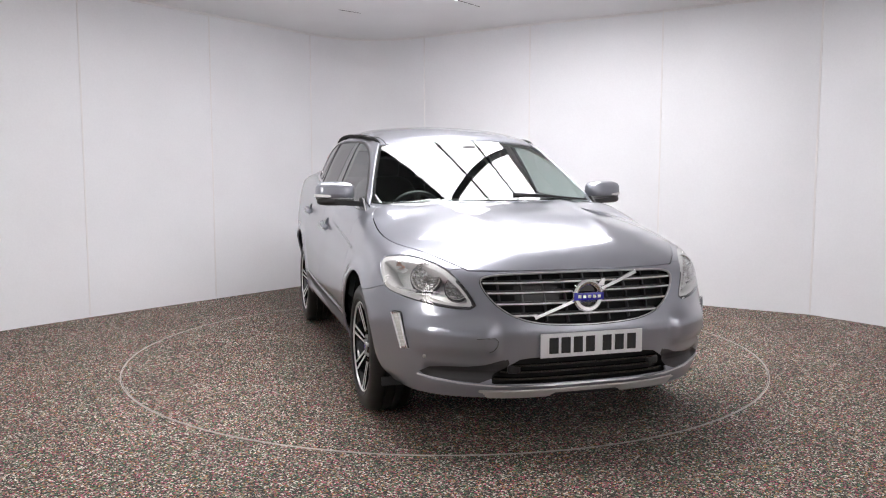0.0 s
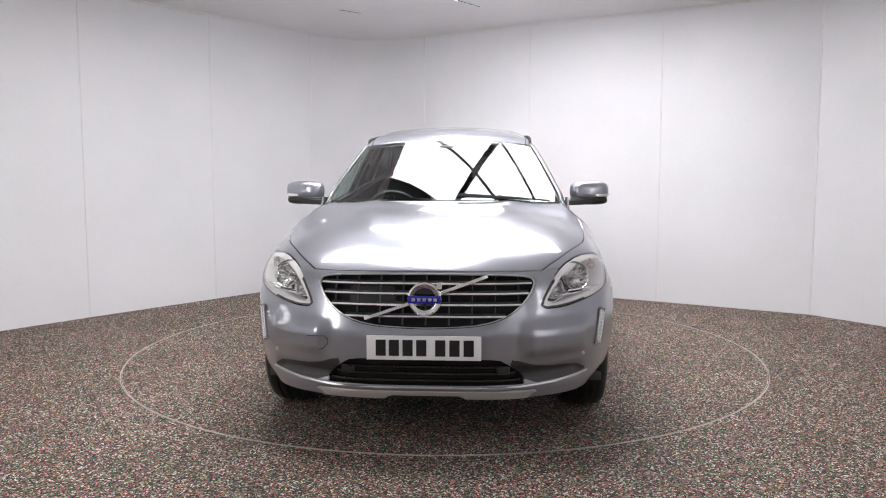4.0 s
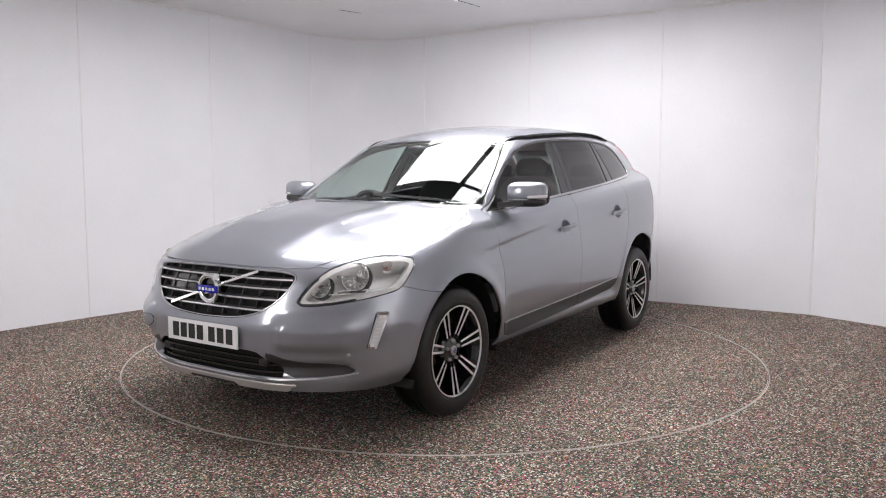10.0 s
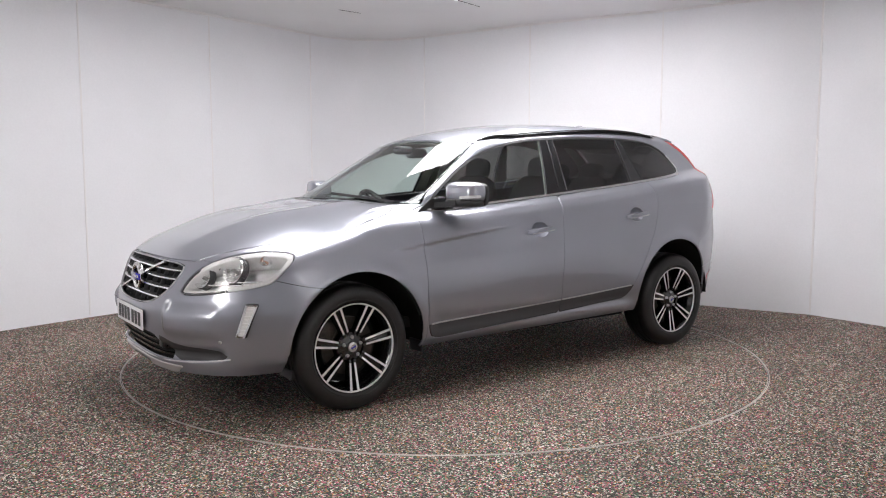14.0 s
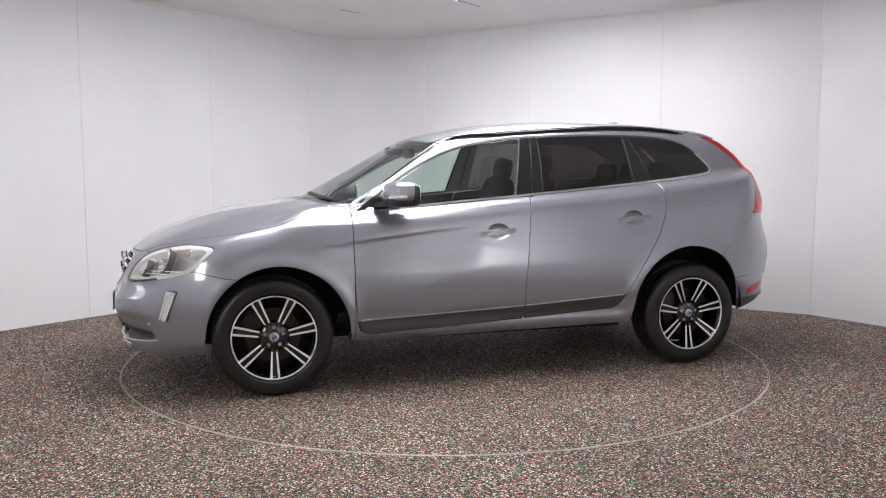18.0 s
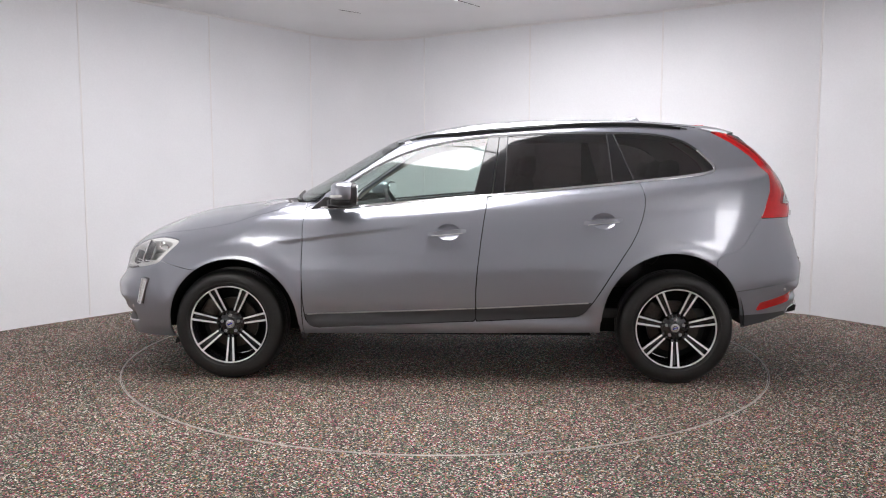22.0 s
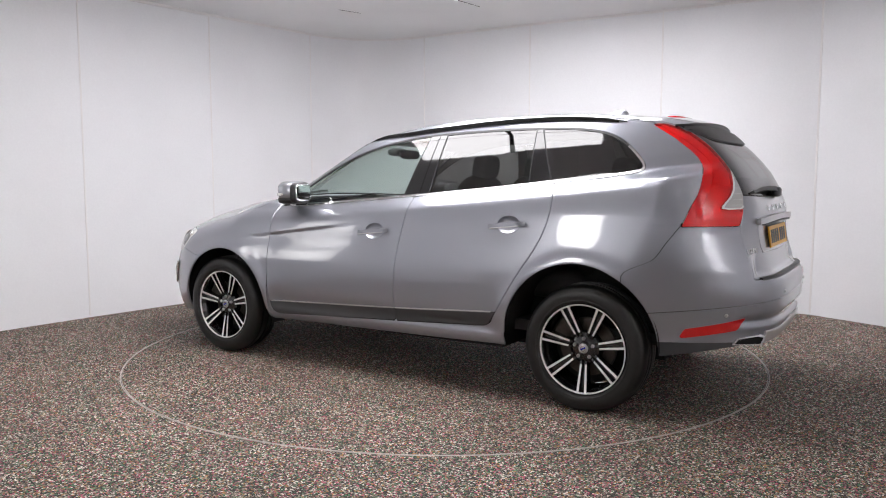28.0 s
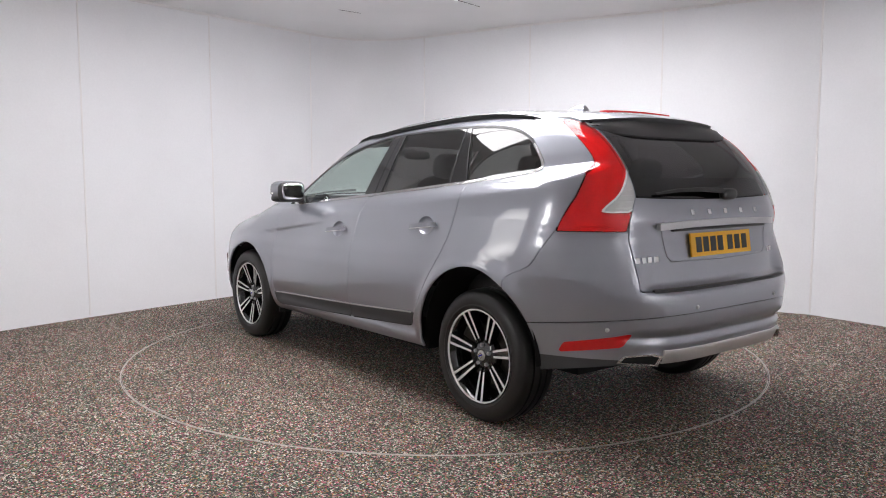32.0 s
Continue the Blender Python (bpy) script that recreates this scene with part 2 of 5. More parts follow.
def wall_strip(name, points, low, high, thick, mat, label, category):
    """An upright wall along a line of plan points, thick to its outer side."""
    bm = bmesh.new()
    pts = [Vector((*p, 0)) for p in points]
    rows = []
    for i, p in enumerate(pts):
        d = (pts[min(i + 1, len(pts) - 1)] - pts[max(i - 1, 0)]).normalized()
        out = Vector((-d.y, d.x, 0)) * thick
        rows.append([bm.verts.new(q + Vector((0, 0, z))) for q, z in ((p, low), (p, high), (p + out, high), (p + out, low))])
    for a, b in zip(rows, rows[1:]):
        for j in range(4):
            bm.faces.new((a[j], a[(j + 1) % 4], b[(j + 1) % 4], b[j]))
    bm.faces.new(rows[0])
    bm.faces.new(rows[-1][::-1])
    return tagged(part(name, bm, mat, None, smooth=True), label, category, kind="structure")


wall_left = wall_strip("wall_left", PLAN[:4] + [ARC[0]], 0, HEIGHT, 0.1, M_WALL, "smooth white studio wall of tall joined panels", "wall")
wall_corner = wall_strip("wall_corner", ARC, 0, HEIGHT, 0.1, M_WALL, "curved white corner of the studio wall", "wall")
wall_right = wall_strip("wall_right", [ARC[-1]] + RIGHT_SEAMS[1:], 0, HEIGHT, 0.1, M_WALL, "smooth white studio wall of tall joined panels", "wall")
wall_end = wall_strip("wall_end", [RIGHT_SEAMS[-1], (4.15, 0.22), (4.85, -0.9)], 0, HEIGHT, 0.1, M_WALL, "white studio wall panel beside the corner joint", "wall")
# out of view; set in close so that it sends light back to the car
wall_back = wall_strip("wall_back", [(4.85, -0.9), (0.9, -6.7), (-0.8, -6.7), (-4.7, -0.85)], 0, HEIGHT, 0.1, M_WALL, "plain white studio wall behind the camera", "wall")

# joint strips between the wall panels
for (px, py), wall in [(p, wall_left) for p in LEFT_SEAMS[1:]] + [(p, wall_right) for p in RIGHT_SEAMS]:
    way = Vector((0, -1.0, 0)) - Vector((px, py, 0))
    way.normalize()
    yaw = math.degrees(math.atan2(way.y, way.x))
    wide = 0.018 if wall is wall_right and px > 3 else 0.014
    part("joint_strip", block((px + way.x * 0.001, py + way.y * 0.001, HEIGHT / 2), (0.008, wide, HEIGHT - 0.03), (0, 0, yaw)), M_TRIM, wall, smooth=False, bevel=0.002)

# cornice bead along the ceiling
inner = [Vector((*p, HEIGHT - 0.012)) for p in PLAN]
bead = part("trim", sweep([p + (Vector((0, 0, p.z)) - p).normalized() * 0.006 for p in inner], [(-0.008, -0.012), (0.008, -0.012), (0.008, 0.012), (-0.008, 0.012)]), M_TRIM, None, bevel=0)
tagged(bead, "thin cream bead between wall and ceiling", "trim", kind="structure")


def ring_sheet(name, inner_r, plan, z, mat):
    """A floor sheet from a round hole out to the walls."""
    bm = bmesh.new()
    n = 144
    a_in, a_mid, a_out = [], [], []
    for i in range(n):
        a = 2 * math.pi * i / n
        d = Vector((math.cos(a), math.sin(a)))
        a_in.append(bm.verts.new((d.x * inner_r, d.y * inner_r, z)))
        k = 9.5
        a_out.append(bm.verts.new((d.x * k, d.y * k, z)))
    for i in range(n):
        j = (i + 1) % n
        bm.faces.new((a_in[i], a_out[i], a_out[j], a_in[j]))
    bmesh.ops.recalc_face_normals(bm, faces=bm.faces[:])
    return part(name, bm, mat, None, smooth=False)


floor = tagged(ring_sheet("floor", RADIUS + 0.005, PLAN, 0.0, M_CARPET), "speckled grey granule floor of the studio", "floor", kind="structure")
sub = part("ground", block((0, -1.5, -0.06), (20, 20, 0.1)), M_LINING, None, smooth=False)
tagged(sub, "dark slab under the studio floor", "ground", kind="structure")
ring = part("turntable_ring", lathe([(RADIUS - 0.002, -0.004), (RADIUS - 0.001, 0.002), (RADIUS + 0.004, 0.002), (RADIUS + 0.005, -0.004)], 180, "z"), M_RING, None)
tagged(ring, "thin worn metal ring set in the floor round the turntable", "ring", kind="structure")
turntable = part("turntable", lathe([(0.0001, 0.001), (0.8, 0.001), (1.6, 0.001), (RADIUS - 0.008, 0.001), (RADIUS - 0.008, -0.005)], 144, "z"), M_CARPET, None, smooth=False)
tagged(turntable, "round turntable covered in speckled grey granules under the car", "turntable")
part("edge_strip", lathe([(RADIUS - 0.009, 0.0), (RADIUS - 0.0085, 0.002), (RADIUS - 0.006, 0.002), (RADIUS - 0.0055, -0.004)], 180, "z"), M_RING, turntable, "thin dull metal edge strip")

# ceiling with its seams
ceiling = part("ceiling", block((0, -1.6, HEIGHT + 0.06), (11, 12.5, 0.12)), M_CEIL, None, smooth=False)
tagged(ceiling, "flat white studio ceiling", "ceiling", kind="structure")
for a, b, w in (((0.06, 1.66), (0.34, 2.02), 0.006), ((-1.05, 2.15), (-0.85, 2.32), 0.003)):
    a, b = Vector(a), Vector(b)
    d = b - a
    crack = part("ceiling_seam", block(((a.x + b.x) / 2, (a.y + b.y) / 2, HEIGHT - 0.001), (d.length, w, 0.004), (0, 0, math.degrees(math.atan2(d.y, d.x)))), M_BEAM, None, smooth=False)
    tagged(crack, "short dark open seam in the white ceiling", "seam", kind="structure")

# ceiling light: a grid of glowing diffusers between dark beams, square to the walls
LIGHT_BACK = Vector((0.10, 1.68))
LIGHT_A = Vector((-0.607, -0.795))
LIGHT_B = Vector((0.830, -0.557))
LENGTH_A, LENGTH_B = 3.2, 2.1
CUTS_A = [0.0, 0.50, 1.02, 1.56, 2.15, 2.70, 3.2]
CUTS_B = [0.0, 1.08, 2.1]
UNLIT = (1.56, 0.0)
light = new("ceiling_light")
tagged(light, "large glowing ceiling light of square diffusers between dark beams", "ceiling light")


def light_quad(a0, a1, b0, b1, z0, z1):
    bm = bmesh.new()
    q = [LIGHT_BACK + LIGHT_A * a + LIGHT_B * b for a, b in ((a0, b0), (a1, b0), (a1, b1), (a0, b1))]
    lo = [bm.verts.new((p.x, p.y, z0)) for p in q]
    hi = [bm.verts.new((p.x, p.y, z1)) for p in q]
    bm.faces.new(lo)
    bm.faces.new(hi[::-1])
    for i in range(4):
        bm.faces.new((lo[i], lo[(i + 1) % 4], hi[(i + 1) % 4], hi[i]))
    return bm


for a0, a1 in zip(CUTS_A, CUTS_A[1:]):
    for b0, b1 in zip(CUTS_B, CUTS_B[1:]):
        part("diffuser", light_quad(a0 + 0.01, a1 - 0.01, b0 + 0.01, b1 - 0.01, HEIGHT - 0.02, HEIGHT - 0.004), M_BEAM if (a0, b0) == UNLIT else M_PANEL, light, smooth=False)
for b in CUTS_B[1:-1]:
    part("beam", light_quad(0, LENGTH_A, b - 0.032, b + 0.032, HEIGHT - 0.05, HEIGHT - 0.003), M_BEAM, light, smooth=False)
for a in CUTS_A[1:-1]:
    part("divider", light_quad(a - 0.014, a + 0.014, 0, LENGTH_B, HEIGHT - 0.03, HEIGHT - 0.003), M_BEAM, light, smooth=False)

# ---------------- car ----------------
# ---- body form: an implicit solid, x forward, y to the left, z up ----
def curve(keys):
    """A smooth curve through (s, v) keys: monotone cubic."""
    k = np.array(sorted(keys), float)
    s, v = k[:, 0], k[:, 1]
    d = np.diff(v) / np.diff(s)
    m = np.empty(len(s))
    m[0], m[-1] = d[0], d[-1]
    for i in range(1, len(s) - 1):
        m[i] = 0 if d[i - 1] * d[i] <= 0 else 2 * d[i - 1] * d[i] / (d[i - 1] + d[i])
    def value(q):
        q = np.clip(np.asarray(q, float), s[0], s[-1])
        i = np.clip(np.searchsorted(s, q, side="right") - 1, 0, len(s) - 2)
        h = s[i + 1] - s[i]
        u = (q - s[i]) / h
        return ((2 * u**3 - 3 * u**2 + 1) * v[i] + (u**3 - 2 * u**2 + u) * h * m[i]
                + (3 * u**2 - 2 * u**3) * v[i + 1] + (u**3 - u**2) * h * m[i + 1])
    return value


def smax(a, b, k):
    h = np.maximum(k - np.abs(a - b), 0) / k
    return np.maximum(a, b) + h * h * k / 4


def smooth(v):
    v = np.clip(v, 0, 1)
    return v * v * (3 - 2 * v)


def bump(s, centre, width):
    return np.exp(-((s - centre) / width) ** 2)


HOOD = curve([(0.2, 1.13), (1.0, 1.127), (1.19, 1.119), (1.38, 1.095), (1.57, 1.070), (1.76, 1.030), (1.95, 0.968), (2.06, 0.925), (2.13, 0.893), (2.20, 0.853), (2.3, 0.75)])
HOOD_DROP = curve([(0.9, 0.03), (1.1, 0.06), (1.38, 0.21), (1.7, 0.26), (2.3, 0.30)])
ROOF = curve([(-2.4, 1.44), (-1.9, 1.567), (-1.7, 1.605), (-1.4, 1.645), (-1.0, 1.668), (-0.6, 1.668), (-0.2, 1.648), (0.1, 1.607), (0.3, 1.564), (0.42, 1.525)])
SECTION = curve([(0.15, 0.74), (0.27, 0.835), (0.33, 0.890), (0.42, 0.923), (0.55, 0.936), (0.70, 0.940), (0.80, 0.930), (0.90, 0.909), (1.0, 0.887), (1.065, 0.867), (1.11, 0.838),
                 (1.155, 0.798), (1.25, 0.755), (1.35, 0.708), (1.45, 0.655), (1.53, 0.608), (1.60, 0.555), (1.75, 0.42)])
BELT = curve([(-2.4, 1.36), (-1.6, 1.29), (-1.13, 1.238), (-0.23, 1.155), (0.88, 1.063), (1.1, 1.055), (1.4, 1.03), (2.3, 0.96)])
FRONT = curve([(0.15, 2.20), (0.26, 2.255), (0.33, 2.28), (0.45, 2.305), (0.56, 2.31), (0.62, 2.295), (0.71, 2.265), (0.82, 2.235), (0.87, 2.20), (1.0, 2.08)])
REAR = curve([(0.15, -2.15), (0.30, -2.25), (0.45, -2.275), (0.57, -2.305), (0.70, -2.31), (0.735, -2.30), (0.775, -2.225), (0.90, -2.20), (1.0, -2.185), (1.06, -2.19), (1.15, -2.165), (1.3, -2.085), (1.42, -1.985), (1.5, -1.895), (1.56, -1.81), (1.7, -1.60)])
REAR_POWER = curve([(0.3, 4.4), (0.7, 4.6), (1.0, 5.2), (1.2, 5.6), (1.6, 4.6)])
REAR_CHEEK = curve([(0.15, -2.15), (0.30, -2.24), (0.45, -2.275), (0.57, -2.305), (0.70, -2.318), (0.78, -2.300), (0.85, -2.262), (0.92, -2.222), (1.0, -2.190), (1.06, -2.19)])
REAR_DROP = curve([(0.3, 0.95), (0.7, 0.90), (1.0, 0.66), (1.2, 0.70), (1.6, 0.55)])
SIDE_TAPER = curve([(-2.4, 0.03), (-1.9, 0.012), (-1.2, 0.004), (-0.3, 0.0), (1.0, 0.0), (1.5, 0.006), (1.8, 0.02), (2.3, 0.10)])


def half_width(x, z):
    lift = BELT(x) - 1.155
    zz = z - lift * np.clip((z - 0.62) / 0.45, 0, 1)
    w = SECTION(zz) - SIDE_TAPER(x)
    # greenhouse narrows towards the tail, shoulders stay wide
    w = w - 0.10 * np.clip((-0.8 - x) / 1.0, 0, 1.2) ** 1.6 * smooth((zz - 1.095) / 0.085)
    # wheel-arch lips
    for cx, cz, r in ((1.355, 0.352, 0.425), (-1.358, 0.385, 0.440)):
        d = np.hypot(x - cx, z - cz) - r
        w = w + 0.014 * bump(d, 0.0, 0.05) * (z > 0.25)
    # hollow below the shoulder on the front wing and door, and above the sill
    ledge = 0.965 + (0.34 - x) * 0.122
    w = w - 0.013 * smooth((ledge - z) / 0.026) * smooth(1 - (ledge - z - 0.026) / 0.36) * smooth((x - 0.10) / 0.45) * smooth((1.25 - x) / 0.40)
    between = np.clip((0.95 - np.abs(x)) / 0.12, 0, 1)
    w = w - 0.018 * bump(z, 0.425, 0.045) * between + 0.008 * np.clip((0.385 - z) / 0.025, 0, 1) * between
    return w


def body(x, y, z):
    y = np.abs(y)
    side = y - half_width(x, z)
    hood = HOOD(x) - HOOD_DROP(x) * y**3 + 0.010 * bump(y - 0.40 - 0.12 * (1.2 - x), 0, 0.07) * np.clip((2.2 - x) / 0.5, 0, 1) * (x > 0.9)
    xs = x + 0.25 * y**2
    green = np.where(xs > 0.42, 1.525 - (xs - 0.42) * 0.5545, ROOF(np.minimum(xs, 0.42))) - 0.13 * y**2
    top = z - np.maximum(hood, green)
    front = (x - FRONT(z) + 0.63 * y**3.4) * 0.9
    # raised pods beside the front plate and grooves beside the lower intake
    pod = smooth((y - 0.42) / 0.09) * smooth((0.655 - z) / 0.105) * smooth((z - 0.435) / 0.060)
    front = front + (0.003 - 0.030 * pod) * smooth((y - 0.36) / 0.10) * smooth((0.70 - z) / 0.08) * smooth((0.81 - y) / 0.08)
    front = front + 0.034 * bump(z, 0.366, 0.030) * smooth((y - 0.36) / 0.08) * smooth((0.76 - y) / 0.06)
    cheek = smooth((y - 0.50) / 0.16) * (z < 1.03)
    rear = (REAR(z) * (1 - cheek) + REAR_CHEEK(z) * cheek + REAR_DROP(z) * np.abs(y) ** REAR_POWER(z) - x) * 0.8
    # groove across the lower bumper
    rear = rear + 0.020 * bump(z, 0.535, 0.022) * smooth((0.72 - y) / 0.10)
    f = smax(side, top, 0.10 - 0.03 * np.clip((x - 0.9) * 3, 0, 1) - 0.05 * smooth((z - 1.10) / 0.08) * smooth((x + 0.1) / 0.3) * smooth((1.0 - x) / 0.1))
    f = smax(f, front, 0.10)
    f = smax(f, rear, 0.07)
    return f

# ---------------- car shell: mesh and cutting ----------------
def shell_mesh(step=0.0175):
    """The left half of the body as a triangle mesh with true normals."""
    lo, hi = np.array([-2.62, 0.0, 0.22]), np.array([2.62, 1.2, 2.0])
    ilo, ihi = np.array([-1.5, 0.0, 0.22]), np.array([1.75, 0.45, 0.88])
    ax = [np.linspace(lo[i], hi[i], int(round((hi[i] - lo[i]) / s)) + 1) for i, s in ((0, step), (1, step), (2, step * 1.15))]
    quads, points, count = [], [], 0
    for fixed, value, u, v, flip in ((2, hi[2], 0, 1, False), (1, hi[1], 0, 2, True), (0, hi[0], 1, 2, False), (0, lo[0], 1, 2, True)):
        A, B = np.meshgrid(ax[u], ax[v], indexing="ij")
        p = np.empty(A.shape + (3,))
        p[..., fixed], p[..., u], p[..., v] = value, A, B
        ids = np.arange(A.size).reshape(A.shape) + count
        q = np.stack([ids[:-1, :-1], ids[1:, :-1], ids[1:, 1:], ids[:-1, 1:]], -1).reshape(-1, 4)
        quads.append(q[:, ::-1] if flip else q)
        points.append(p.reshape(-1, 3))
        count += A.size
    P, Q = np.concatenate(points), np.concatenate(quads)
    _, first, back = np.unique(np.round(P, 6), axis=0, return_index=True, return_inverse=True)
    P, Q = P[first], back.reshape(-1)[Q]
    C = np.clip(P, ilo, ihi)
    a, b = np.zeros(len(P)), np.ones(len(P))
    found = np.zeros(len(P), bool)
    for t in np.linspace(0.02, 1, 30):
        now = body(*(C + (P - C) * t).T) > 0
        b = np.where(now & ~found, t, b)
        found |= now
        a = np.where(found, a, t)
    for _ in range(18):
        m = (a + b) / 2
        out = body(*(C + (P - C) * m[:, None]).T) > 0
        a, b = np.where(out, a, m), np.where(out, m, b)
    V = C + (P - C) * ((a + b) / 2)[:, None]
    h = 0.004
    N = np.stack([body(*(V + d).T) - body(*(V - d).T) for d in (np.eye(3) * h)], 1)
    N /= np.linalg.norm(N, axis=1)[:, None]
    N[V[:, 1] < 1e-6, 1] = 0
    N /= np.linalg.norm(N, axis=1)[:, None]
    T = np.concatenate([Q[:, [0, 1, 2]], Q[:, [0, 2, 3]]])
    return V, N, T


def compact(V, N, T):
    used = np.unique(T)
    back = np.zeros(len(V), int)
    back[used] = np.arange(len(used))
    return V[used], N[used], back[T]


def split(mesh, g):
    """Cuts a mesh where the field g changes sign: the part below zero and the rest."""
    V, N, T = mesh
    g = np.where(np.abs(g) < 1e-7, 1e-7, g)
    s = g[T] < 0
    n = s.sum(1)
    mixed = (n == 1) | (n == 2)
    inner, outer = [T[n == 3]], [T[n == 0]]
    if mixed.any():
        M, S = T[mixed], s[mixed]
        lone_in = S.sum(1) == 1
        i0 = np.argmax(S == lone_in[:, None], 1)
        r = np.arange(len(M))
        A, B, C = M[r, i0], M[r, (i0 + 1) % 3], M[r, (i0 + 2) % 3]
        keys = np.concatenate([np.minimum(A, B) * len(V) + np.maximum(A, B), np.minimum(A, C) * len(V) + np.maximum(A, C)])
        uniq, back = np.unique(keys, return_inverse=True)
        i, j = uniq // len(V), uniq % len(V)
        t = (g[i] / (g[i] - g[j]))[:, None]
        P, Q = back[:len(M)] + len(V), back[len(M):] + len(V)
        V = np.concatenate([V, V[i] + (V[j] - V[i]) * t])
        N2 = N[i] + (N[j] - N[i]) * t
        N = np.concatenate([N, N2 / np.linalg.norm(N2, axis=1)[:, None]])
        tip = np.stack([A, P, Q], 1)
        rest = np.concatenate([np.stack([P, B, C], 1), np.stack([P, C, Q], 1)])
        twice = np.concatenate([lone_in, lone_in])
        inner += [tip[lone_in], rest[~twice]]
        outer += [tip[~lone_in], rest[twice]]
    return compact(V, N, np.concatenate(inner)), compact(V, N, np.concatenate(outer))


def rounded(points, times=2):
    p = np.array(points, float)
    for _ in range(times):
        q = np.roll(p, -1, 0)
        p = np.stack([p * 0.75 + q * 0.25, p * 0.25 + q * 0.75], 1).reshape(-1, 2)
    return p


def inside(u, v, points, times=2):
    """Signed distance to a rounded outline, below zero inside."""
    p = rounded(points, times)
    q = np.roll(p, -1, 0)
    best = np.full(len(u), 9.0)
    odd = np.zeros(len(u), bool)
    for (ax, ay), (bx, by) in zip(p, q):
        dx, dy = bx - ax, by - ay
        t = np.clip(((u - ax) * dx + (v - ay) * dy) / max(dx * dx + dy * dy, 1e-12), 0, 1)
        best = np.minimum(best, np.hypot(u - ax - t * dx, v - ay - t * dy))
        if by != ay:
            odd ^= ((ay > v) != (by > v)) & (u < dx * (v - ay) / dy + ax)
    return np.where(odd, -best, best)


def line(u, v, a, b):
    """Signed distance to the line a-b, below zero on its left."""
    (ax, ay), (bx, by) = a, b
    k = math.hypot(bx - ax, by - ay)
    return ((u - ax) * (by - ay) - (v - ay) * (bx - ax)) / k


def mirrored(mesh):
    V, N, T = mesh
    return V * (1, -1, 1), N * (1, -1, 1), T[:, ::-1]


def both(mesh):
    V, N, T = mesh
    W, O, U = mirrored(mesh)
    return np.concatenate([V, W]), np.concatenate([N, O]), np.concatenate([T, U + len(V)])


def sheet(name, mesh, mat, parent, label="", depth=0.012, lift=0.0):
    """A body panel: the cut piece with its edges turned in by depth."""
    V, N, T = mesh
    V = V + N * lift
    e = np.concatenate([T[:, [0, 1]], T[:, [1, 2]], T[:, [2, 0]]])
    key = np.minimum(e[:, 0], e[:, 1]) * len(V) + np.maximum(e[:, 0], e[:, 1])
    _, idx, cnt = np.unique(key, return_index=True, return_counts=True)
    rim = e[idx[cnt == 1]]
    rim = rim[~((np.abs(V[rim[:, 0], 1]) < 1e-5) & (np.abs(V[rim[:, 1], 1]) < 1e-5))]
    faces, normals = T.tolist(), N[T.reshape(-1)]
    if depth and len(rim):
        base = len(V)
        V = np.concatenate([V, V - N * depth])
        a, b = rim[:, 0], rim[:, 1]
        walls = np.stack([b, a, a + base, b + base], 1)
        side = np.cross(V[a] - V[b], V[a + base] - V[a])
        side /= np.maximum(np.linalg.norm(side, axis=1), 1e-9)[:, None]
        wn = np.stack([side * 0.5 + N[b] * 0.87, side * 0.5 + N[a] * 0.87, side, side], 1).reshape(-1, 3)
        wn /= np.linalg.norm(wn, axis=1)[:, None]
        faces = faces + walls.tolist()
        normals = np.concatenate([normals, wn])
    me = bpy.data.meshes.new(name)
    me.from_pydata(V.tolist(), [], faces)
    me.polygons.foreach_set("use_smooth", np.full(len(me.polygons), True))
    me.materials.append(mat)
    me.normals_split_custom_set(normals.tolist())
    me.update()
    return tagged(child(new(name, me), parent), label)


car = new("car")
tagged(car, "grey metallic five-door car with black and silver wheels", "car")

WHOLE = shell_mesh()
# drop what lies below the sills and inside the wheel arches
LOWER = curve([(-2.4, 0.43), (-2.2, 0.415), (-1.9, 0.368), (-1.77, 0.350), (-0.92, 0.318), (0.065, 0.300), (0.942, 0.288), (1.75, 0.25), (2.0, 0.25), (2.4, 0.25)])
ARCHES = ((1.355, 0.352, 0.412), (-1.358, 0.385, 0.428))


def arch_field(x, y, z):
    f = np.full(len(x), 9.0)
    for cx, cz, r in ARCHES:
        f = np.minimum(f, np.where(z > cz, np.hypot(x - cx, z - cz), np.abs(x - cx) * 0.985) - r)
    return np.maximum(f, 0.5 - y)


rest = split(WHOLE, WHOLE[0][:, 2] - LOWER(WHOLE[0][:, 0]))[1]
rest = split(rest, arch_field(*rest[0].T))[1]


def take(field, gap=0.005):
    """Cuts a piece out of the shell, leaving a shut line of width gap round it."""
    global rest
    f = field(*rest[0].T)
    piece = split(rest, f + gap / 2)[0] if gap else split(rest, f)[0]
    rest = split(rest, f - gap / 2)[1]
    return piece


def cut(mesh, field):
    return split(mesh, field(*mesh[0].T))


